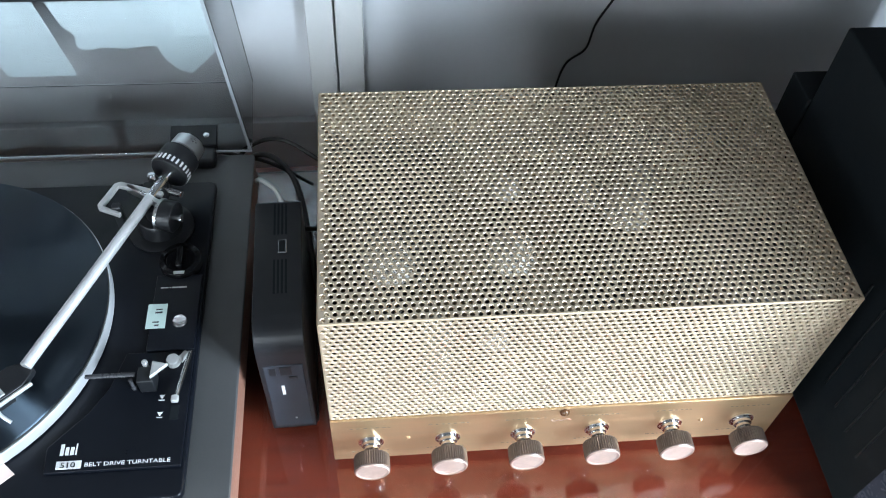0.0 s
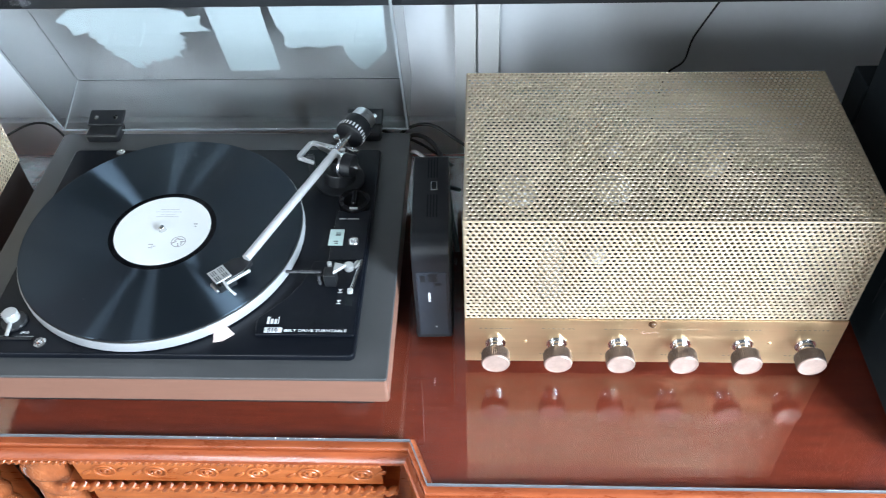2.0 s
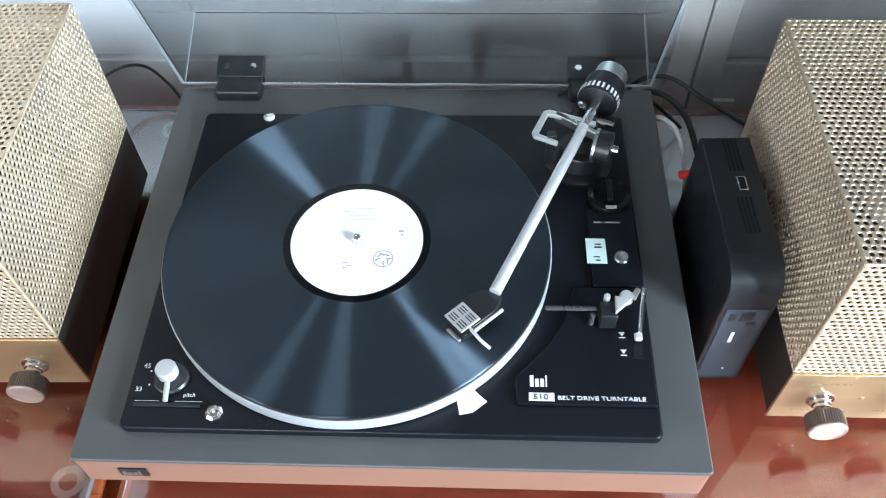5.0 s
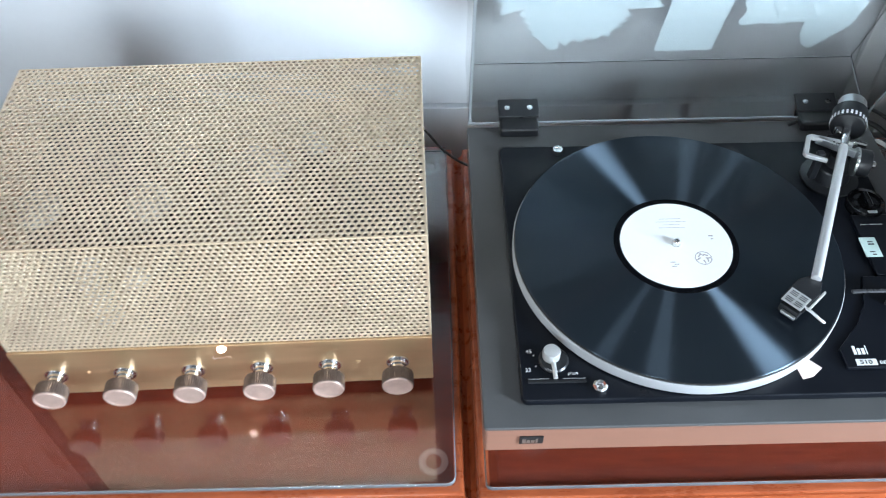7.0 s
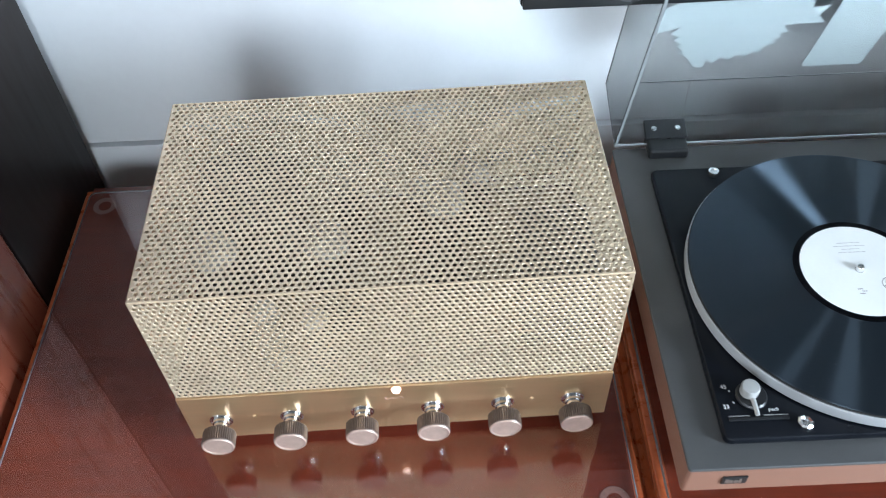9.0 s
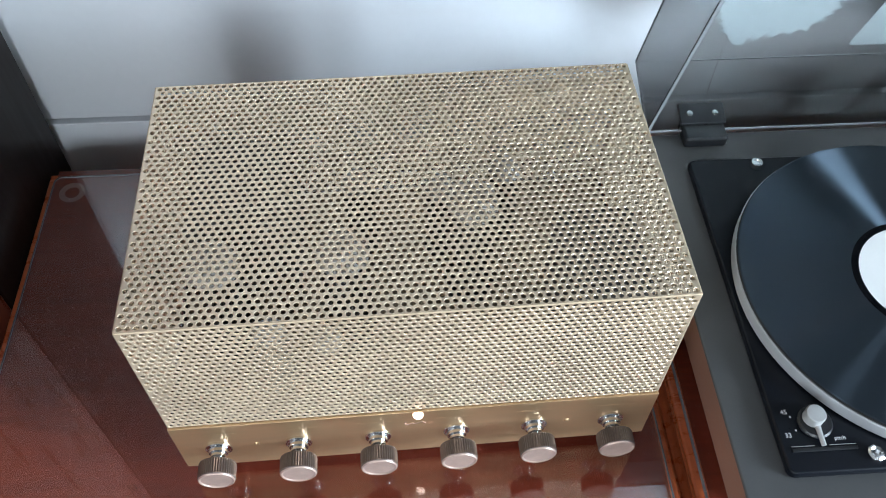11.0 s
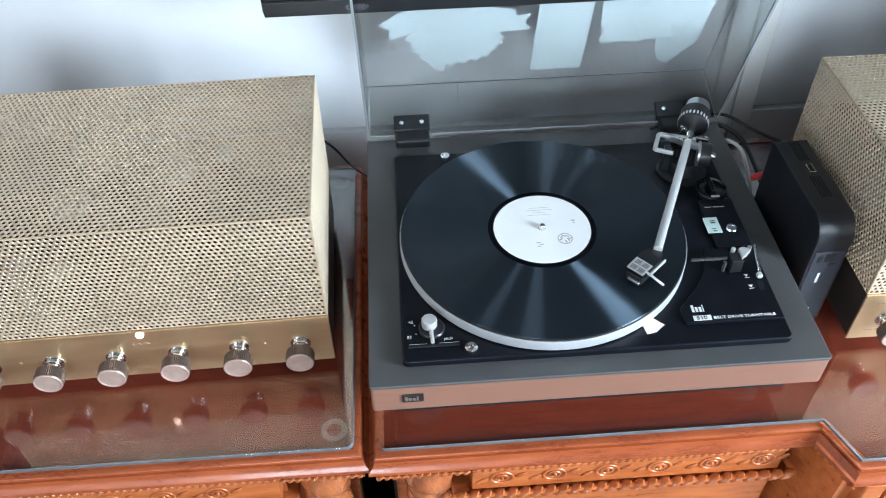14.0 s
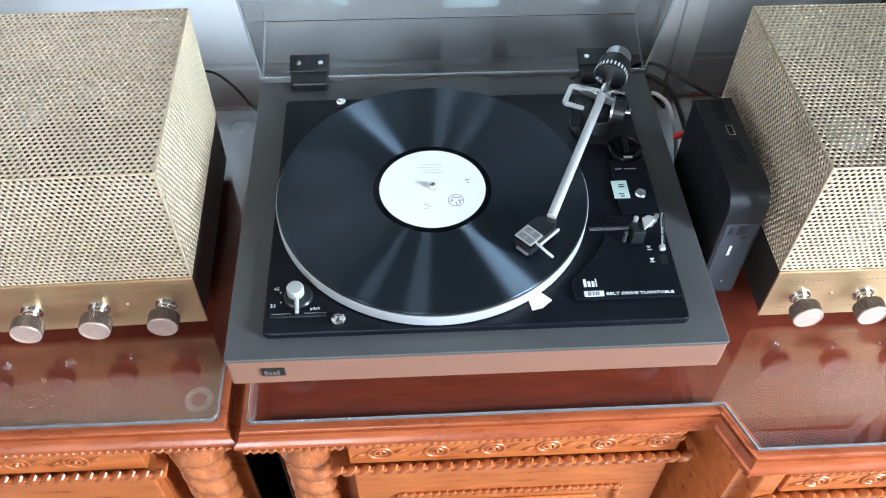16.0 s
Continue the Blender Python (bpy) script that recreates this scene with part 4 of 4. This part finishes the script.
# gimbal bracket
outer = [(x + 0.004, y - 0.008) for x, y in ((0.1460, 0.2720), (0.1100, 0.2850), (0.1050, 0.2830), (0.0950, 0.2600), (0.0965, 0.2560), (0.1140, 0.2480), (0.1153, 0.2508), (0.0998, 0.2588), (0.1085, 0.2800), (0.1447, 0.2680))]
part("gimbal_frame", prism(outer, 0.1380, 0.1420, bevel=0.0006), SATIN, tt, "pale grey gimbal frame")
part("gimbal_post", box(0.1110, 0.1180, 0.2455, 0.2520, 0.1120, 0.1440, 0.0012), BLACK, tt)
part("gimbal_inner", prism([(0.1180, 0.2720), (0.1205, 0.2750), (0.1540, 0.2510), (0.1515, 0.2480)], 0.1340, 0.1420, bevel=0.0006), ALU, tt)
part("gimbal_screw", rod((0.1395, 0.2790, 0.140), (0.1395, 0.2790, 0.1460), 0.0036, seg=20), CHROME, tt)
part("gimbal_bridge", box(0.1310, 0.1520, 0.2620, 0.2800, 0.1300, 0.1385, 0.002), BLACK, tt)
part("force_dial", rod((0.1480, 0.2470, 0.1330), (0.1610, 0.2430, 0.1330), 0.0130, seg=36), BLACK, tt, "black tracking force dial")
part("force_ring", rod((0.1475, 0.2472, 0.1330), (0.1500, 0.2464, 0.1330), 0.0136, seg=36), ALU, tt)
part("force_pin", rod((0.1610, 0.2430, 0.1330), (0.1660, 0.2415, 0.1330), 0.0032, seg=16), CHROME, tt)
part("bias_pin", rod((0.1530, 0.2690, 0.1370), (0.1640, 0.2640, 0.1370), 0.0030, seg=16), CHROME, tt)
part("bias_rod", rod((0.1440, 0.2730, 0.1370), (0.1540, 0.2690, 0.1370), 0.0016, seg=12), CHROME, tt)

# headshell and pickup
hd = Vector((-0.74, -0.67, 0)).normalized()
hs = Vector((0.0702, 0.1095, 0.1290))
frame_m = Matrix((Vector((hd.y, -hd.x, 0)), hd, Vector((0, 0, 1)))).transposed().to_4x4()
hm = Matrix.Translation(hs) @ frame_m
head = part("headshell", prism([(-0.0045, -0.003), (0.0045, -0.003), (0.0105, 0.009), (0.0105, 0.034), (-0.0105, 0.034), (-0.0105, 0.009)], -0.0050, 0.0010, bevel=0.0008, m=hm), BLACK, arm, "black headshell")
part("cartridge", merge(None, box(-0.0085, 0.0085, 0.018, 0.037, -0.0140, -0.0050, 0.001), hm), BLACK, head)
gr = merge(None, box(-0.0090, 0.0090, 0.0215, 0.0385, 0.0010, 0.0022, 0.0004), hm)
part("grid_plate", gr, SATIN, head, "silver plate with dark slots")
b = None
for i in range(2):
    for j in range(2):
        for k in range(3):
            x, y = -0.0072 + 0.0080 * i, 0.0238 + 0.0080 * j + 0.0020 * k
            b = merge(b, box(x, x + 0.0062, y, y + 0.0008, 0.0021, 0.0024), hm)
part("slot", b, BLACK, head)
part("finger_lift", merge(None, tube([(-0.0085, 0.0310, 0.0000), (-0.0150, 0.0318, 0.0008), (-0.0215, 0.0315, -0.0010), (-0.0275, 0.0295, -0.0045)], 0.0013, 8), hm), ARM, head, "curved pale finger lift")
part("side_fin", merge(None, box(-0.0132, -0.0112, 0.004, 0.030, -0.0030, 0.0005, 0.0006), hm), SATIN, head)
part("stylus_guard", merge(None, box(-0.0080, 0.0050, 0.0375, 0.0405, -0.0115, -0.0085, 0.0008), hm), ALU, head)

# smoked lid, standing open
OPEN = 72
lid_m = Matrix.Translation((0, 0.3545, 0.0950)) @ Matrix.Rotation(radians(-OPEN), 4, "X")
LH, LD, LT = 0.0740, 0.352, 0.0032
bm = None
bm = box(-0.2115, 0.2115, -LT, 0.0, 0.0, LH, 0.0008, bm=bm)  # rear wall of the lid
lid = part("lid", merge(None, bm, lid_m), ACRYLIC, tt, "clear smoked acrylic lid, open")
pane = part("lid_top", merge(None, box(-0.2115, 0.2115, -LD, 0.0, LH + 0.0002, LH + LT, 0.0008), lid_m), ACRYLIC, lid)
for s in (-1, 1):
    x0, x1 = sorted((s * 0.2115, s * (0.2115 - LT)))
    o = part("lid_side", merge(None, box(x0, x1, -LD, -LT - 0.0002, 0.0, LH, 0.0008), lid_m), ACRYLIC, lid)
    o.visible_shadow = False
o = part("lid_front", merge(None, box(-0.2080, 0.2080, -LD, -LD + LT, 0.0, LH, 0.0008), lid_m), ACRYLIC, lid)
for q in (o, lid, pane):
    q.visible_shadow = False
# thin pale strips paint the highlights along the lid's folds and rims
for name, strip in (("fold_edge", (-0.2080, 0.2080, -LT - 0.0006, -LT - 0.0001, LH - 0.0006, LH - 0.0001)), ("lower_edge", (-0.2112, 0.2112, -LT, -0.0002, -0.0007, -0.0001)),
                    ("corner_edge", (-0.2081, -0.2074, -LT - 0.0009, -LT - 0.0001, 0.0005, LH - 0.001)), ("corner_edge", (0.2074, 0.2081, -LT - 0.0009, -LT - 0.0001, 0.0005, LH - 0.001)),
                    ("rim_edge", (-0.2112, -0.2086, -LD, -LT - 0.001, -0.0007, -0.0001)), ("rim_edge", (0.2086, 0.2112, -LD, -LT - 0.001, -0.0007, -0.0001))):
    part(name, merge(None, box(*strip), lid_m), EDGELIGHT, lid, "strip painted as the bright line along an acrylic edge")
for x in (-0.1580, 0.1580):
    hg = part("hinge", merge(None, box(x - 0.0215, x + 0.0215, -LT - 0.0045, -LT - 0.0003, 0.0035, 0.0255, 0.0012), lid_m), BLACK, tt, "black plastic hinge")
    part("hinge_block", box(x - 0.0205, x + 0.0205, 0.338, 0.366, 0.0885, 0.1010, 0.0035, 3), BLACK, hg)
    for dx in (-0.0120, 0.0120):
        part("screw", rod(tuple(lid_m @ Vector((x + dx, -LT - 0.0044, 0.0140))), tuple(lid_m @ Vector((x + dx, -LT - 0.0054, 0.0140))), 0.0029, seg=18), CHROME, hg)


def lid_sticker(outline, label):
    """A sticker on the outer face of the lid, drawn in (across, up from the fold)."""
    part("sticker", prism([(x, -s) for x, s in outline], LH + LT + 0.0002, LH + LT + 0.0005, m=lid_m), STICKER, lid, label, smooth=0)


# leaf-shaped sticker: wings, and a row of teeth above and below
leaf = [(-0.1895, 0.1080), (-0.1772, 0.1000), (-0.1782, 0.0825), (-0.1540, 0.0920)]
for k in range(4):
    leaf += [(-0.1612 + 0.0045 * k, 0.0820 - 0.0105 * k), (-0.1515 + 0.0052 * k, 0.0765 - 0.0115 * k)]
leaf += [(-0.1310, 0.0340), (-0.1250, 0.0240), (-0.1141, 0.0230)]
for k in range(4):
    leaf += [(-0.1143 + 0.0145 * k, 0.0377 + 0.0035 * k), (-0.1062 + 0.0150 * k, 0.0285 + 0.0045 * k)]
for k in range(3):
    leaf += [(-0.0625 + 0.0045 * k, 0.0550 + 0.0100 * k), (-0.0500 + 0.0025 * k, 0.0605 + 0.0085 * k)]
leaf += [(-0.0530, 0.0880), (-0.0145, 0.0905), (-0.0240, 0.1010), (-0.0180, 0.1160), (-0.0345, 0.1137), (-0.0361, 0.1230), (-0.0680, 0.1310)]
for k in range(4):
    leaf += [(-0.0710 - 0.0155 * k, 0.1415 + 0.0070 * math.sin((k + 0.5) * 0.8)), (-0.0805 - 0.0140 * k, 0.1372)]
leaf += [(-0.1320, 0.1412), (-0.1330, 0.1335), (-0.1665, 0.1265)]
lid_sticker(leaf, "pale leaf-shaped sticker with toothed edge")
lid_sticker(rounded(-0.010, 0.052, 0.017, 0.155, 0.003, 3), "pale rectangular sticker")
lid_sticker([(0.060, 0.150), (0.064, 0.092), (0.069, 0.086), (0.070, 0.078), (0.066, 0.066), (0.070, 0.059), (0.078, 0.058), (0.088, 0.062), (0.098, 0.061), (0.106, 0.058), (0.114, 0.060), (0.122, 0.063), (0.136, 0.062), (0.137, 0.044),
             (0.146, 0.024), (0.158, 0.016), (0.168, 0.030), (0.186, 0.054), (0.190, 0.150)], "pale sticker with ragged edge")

# ---- record ----
rec = thing("vinyl_record", "black vinyl record with white label on the platter", "record", m=pose(*SP, 0.1126))
part("disc", lathe([(0.0036, 0.0), (0.0036, 0.0013), (0.0500, 0.0013), (0.0505, 0.00105), (0.0600, 0.00105), (0.0603, 0.00115), (0.1416, 0.00115), (0.1426, 0.00145), (0.1438, 0.0013), (0.1442, 0.0008), (0.1436, 0.0002), (0.0036, 0.0)], 160), VINYL, rec)
part("run_out", lathe([(0.0500, 0.00135), (0.0552, 0.00135), (0.0554, 0.00110)], 120), RUNOUT, rec, "smooth glossy run-out band")
lab = part("label", lathe([(0.0037, 0.00135), (0.0037, 0.00150), (0.0494, 0.00150), (0.0497, 0.00135)], 72), PAPER, rec, "white paper label")
em = Matrix.Translation((0.021, -0.017, 0.0015))
b = lathe([(0.0068, 0), (0.0068, 0.0001), (0.0076, 0.0001), (0.0076, 0)], 28, m=em)
for k in range(7):
    a = 2.4 * k
    p = Vector((0.0042 * math.cos(a), 0.0042 * math.sin(a), 0))
    b = merge(b, box(-0.0022, 0.0022, -0.0006, 0.0006, 0.0, 0.0001), em @ Matrix.Translation(p) @ Matrix.Rotation(a * 1.7, 4, "Z"))
part("emblem", b, PRINT, lab, "small round grey mark")
rows = [(-0.009, -0.0045, -0.0215, -0.0205), (-0.006, -0.0015, -0.0238, -0.0230), (-0.0085, -0.0040, -0.0262, -0.0254), (0.031, 0.035, 0.008, 0.0095), (0.0325, 0.0345, 0.0045, 0.006)]
part("print", bars(rows, 0.0015, 0.00012), PRINT, lab)
rows = [(-w, w, 0.030 - 0.0036 * k, 0.0306 - 0.0036 * k) for k, w in enumerate((0.010, 0.014, 0.008, 0.012))]
part("print", bars(rows, 0.0015, 0.00012), LABELPRINT, lab, "faint lines of print")

# ---- mini computer ----
pc = thing("mini_computer", "slim upright black mini computer standing between turntable and amplifier", "computer", m=pose(0.2485, 0.1120, 0.0, 0, 0, 1.5))
side_shape = [(0.000, 0.006), (0.000, 0.112), *[(0.022 - 0.022 * math.cos(a), 0.125 + 0.022 * math.sin(a)) for a in [math.pi / 2 * k / 8 for k in range(9)]], (0.131, 0.147), (0.133, 0.145), (0.133, 0.006)]
flip = Matrix(((0, 0, 1, 0), (1, 0, 0, 0), (0, 1, 0, 0), (0, 0, 0, 1)))
part("case", prism(side_shape, -0.0185, 0.0185, bevel=0.0012, m=flip), PCBLACK, pc)
part("front_trim", merge(None, box(-0.0150, 0.0150, -0.0006, 0.0004, 0.012, 0.110, 0.0004)), PCFRONT, pc)
part("foot_plate", box(-0.0200, 0.0200, 0.006, 0.128, 0.0, 0.0062, 0.0015), BLACK, pc)
for y0, n in ((0.040, 4), (0.097, 4)):
    for k in range(n):
        part("vent", box(-0.0035 + 0.0030 * k, -0.0018 + 0.0030 * k, y0, y0 + 0.032, 0.1466, 0.1473), BLACKMATT, pc)
sock = part("usb_socket", box(0.0000, 0.0068, 0.0785, 0.0915, 0.1466, 0.1475, 0.0003), CHROME, pc)
part("slot", box(0.0010, 0.0058, 0.0795, 0.0905, 0.1474, 0.1477), BLACKMATT, sock)
for x0, x1, z0, z1 in ((-0.0110, -0.0060, 0.096, 0.106), (-0.0030, 0.0060, 0.096, 0.108), (0.0030, 0.0095, 0.090, 0.0935)):
    part("port", box(x0, x1, -0.0010, -0.0004, z0, z1, 0.0002), PCBLACK, pc)
part("maker_mark", box(-0.0040, -0.0016, -0.0009, -0.0004, 0.066, 0.080), WHITE, pc)
part("power_light", box(0.0020, 0.0035, -0.0010, -0.0004, 0.0245, 0.0260), WHITE, pc)

# ---- cables ----
def cable(points, r, material, label, name="cable"):
    solid(name, tube(points, r), material, label, "cable", smooth=50)


cable([(0.190, 0.362, 0.050), (0.208, 0.372, 0.070), (0.228, 0.366, 0.074), (0.246, 0.348, 0.066), (0.256, 0.318, 0.050), (0.262, 0.280, 0.030), (0.270, 0.240, 0.0035)], 0.0028, CABLE, "thick black cable behind the turntable")
cable([(0.180, 0.360, 0.060), (0.205, 0.385, 0.072), (0.235, 0.390, 0.074), (0.270, 0.375, 0.060), (0.320, 0.330, 0.055), (0.340, 0.3005, 0.050)], 0.0021, CABLE, "thin black cable running to the amplifier")
cable([(0.128, 0.348, 0.0905), (0.150, 0.354, 0.094), (0.175, 0.362, 0.088), (0.200, 0.372, 0.070), (0.225, 0.380, 0.050), (0.260, 0.392, 0.006)], 0.0018, CABLE, "thin black signal cable")
cable([(0.2140, 0.332, 0.078), (0.220, 0.328, 0.0825), (0.234, 0.318, 0.074), (0.242, 0.298, 0.050), (0.244, 0.275, 0.025), (0.243, 0.250, 0.012)], 0.0022, CABLEW, "grey-white cable behind the mini computer")
cable([(0.270, 0.330, 0.020), (0.270, 0.285, 0.062), (0.256, 0.268, 0.082), (0.2415, 0.2655, 0.0808)], 0.0026, CABLE, "black cable with a red plug")
b = rod((0.2290, 0.2690, 0.0735), (0.2420, 0.2655, 0.0810), 0.0036, 0.0042, seg=18)
solid("red_plug", b, RED, "red plug on a black cable", "plug")
cable([(0.532, 0.4955, -0.20), (0.532, 0.4955, -0.02), (0.534, 0.4955, 0.040), (0.541, 0.4955, 0.075), (0.559, 0.4955, 0.094), (0.564, 0.4955, 0.125), (0.575, 0.4955, 0.152), (0.590, 0.492, 0.19), (0.61, 0.48, 0.26)], 0.0013, CABLE, "thin black wire hanging down the wall")
cable([(-0.345, 0.312, 0.035), (-0.340, 0.370, 0.045), (-0.318, 0.430, 0.040), (-0.290, 0.445, 0.036), (-0.262, 0.430, 0.025), (-0.236, 0.405, 0.010), (-0.205, 0.385, 0.003), (-0.150, 0.37, 0.0025)], 0.0016, CABLE, "thin black cable from the amplifier")

b = rod((-0.348, 0.3155, 0.035), (-0.344, 0.350, 0.042), 0.0065, 0.005, seg=18)
solid("black_plug", b, BLACK, "black plug in the back of the amplifier", "plug")

# ---- television on the wall ----
tv = thing("television", "black flat television mounted low on the wall", "television")
part("bezel", box(-0.312, 0.840, 0.380, 0.450, 0.246, 0.890, 0.004), BLACKGLOSS, tv)
part("screen", box(-0.292, 0.820, 0.3788, 0.3805, 0.276, 0.870), SCREEN, tv)
part("lower_lip", box(-0.310, 0.838, 0.3770, 0.3805, 0.2465, 0.2640, 0.0015), BLACK, tv)
part("maker_mark", lathe([(0, 0), (0.013, 0), (0.013, 0.0006), (0, 0.0008)], 24, m=Matrix.Translation((-0.210, 0.3768, 0.2550)) @ Matrix.Rotation(radians(90), 4, "X") @ Matrix.Diagonal((1, 0.32, 1, 1))), DARKGREY, tv)
part("wall_bracket", box(0.10, 0.42, 0.450, WALL_N - 0.0002, 0.40, 0.75, 0.004), BLACKMATT, tv)

# ---- loudspeaker at the right ----
spk = thing("loudspeaker", "tall black loudspeaker with light grey front on the glass", "loudspeaker")
part("cabinet", prism([(0.6920, 0.286), (0.6925, 0.008), (0.7110, -0.036), (0.960, -0.036), (0.960, 0.286)], 0.003, 0.278, bevel=0.002), BLACKMATT, spk)
part("edge_panel", prism([(0.6914, 0.0075), (0.7100, -0.0368), (0.7118, -0.0355), (0.6932, 0.0085)], 0.006, 0.272), NAVY, spk)
part("baffle", box(0.7115, 0.958, -0.0400, -0.0362, 0.005, 0.272, 0.0015), SPEAKERGREY, spk)
part("woofer", lathe([(0.095, 0), (0.095, 0.004), (0.088, 0.006), (0.080, 0.003), (0.03, -0.004), (0, -0.002)], 48, m=Matrix.Translation((0.845, -0.040, 0.12)) @ Matrix.Rotation(radians(90), 4, "X")), BLACK, spk)
for k in range(5):
    part("rib", box(0.6910, 0.6930, 0.030 + 0.022 * k, 0.0312 + 0.022 * k, 0.06, 0.17, 0.0003), BLACK, spk)
part("rear_box", box(0.690, 0.900, 0.2865, 0.3240, 0.003, 0.203, 0.002), BLACKMATT, spk)
for x, y in ((0.74, 0.0), (0.93, 0.0), (0.74, 0.26), (0.93, 0.26)):
    part("foot", rod((x, y, 0.0), (x, y, 0.0036), 0.010), SATIN, spk)
# upper part is out of view, made tall to block the east light
dk = thing("dark_box", "black box with rounded edges resting on the loudspeaker", "box")
part("shell", box(0.720, 0.955, 0.03, 0.268, 0.2782, 0.70, 0.02, 4), BLACKMATT, dk)

# ---- tall dark cupboard at the left ----
cup = thing("tall_cupboard", "tall dark wooden cupboard with a brown side panel", "cupboard")
part("rear_stile", box(-1.30, -0.8180, 0.272, 0.488, FLOOR, 1.20, 0.003), WOOD_DARK, cup)
part("side_panel", box(-1.30, -0.8180, 0.040, 0.2712, FLOOR, 1.20, 0.002), WOOD_PANEL, cup, "brown polished side panel")

# ---- white appliance in front of the cupboard ----
app = thing("white_appliance", "white floor-standing appliance with dark grey top panel", "appliance")
part("housing", box(-1.15, -0.8150, -0.20, 0.030, FLOOR, -0.110, 0.006, 3), APPWHITE, app)
part("top_panel", box(-1.12, -0.8380, -0.19, -0.010, -0.1102, -0.1085, 0.0006), DARKGREY, app)
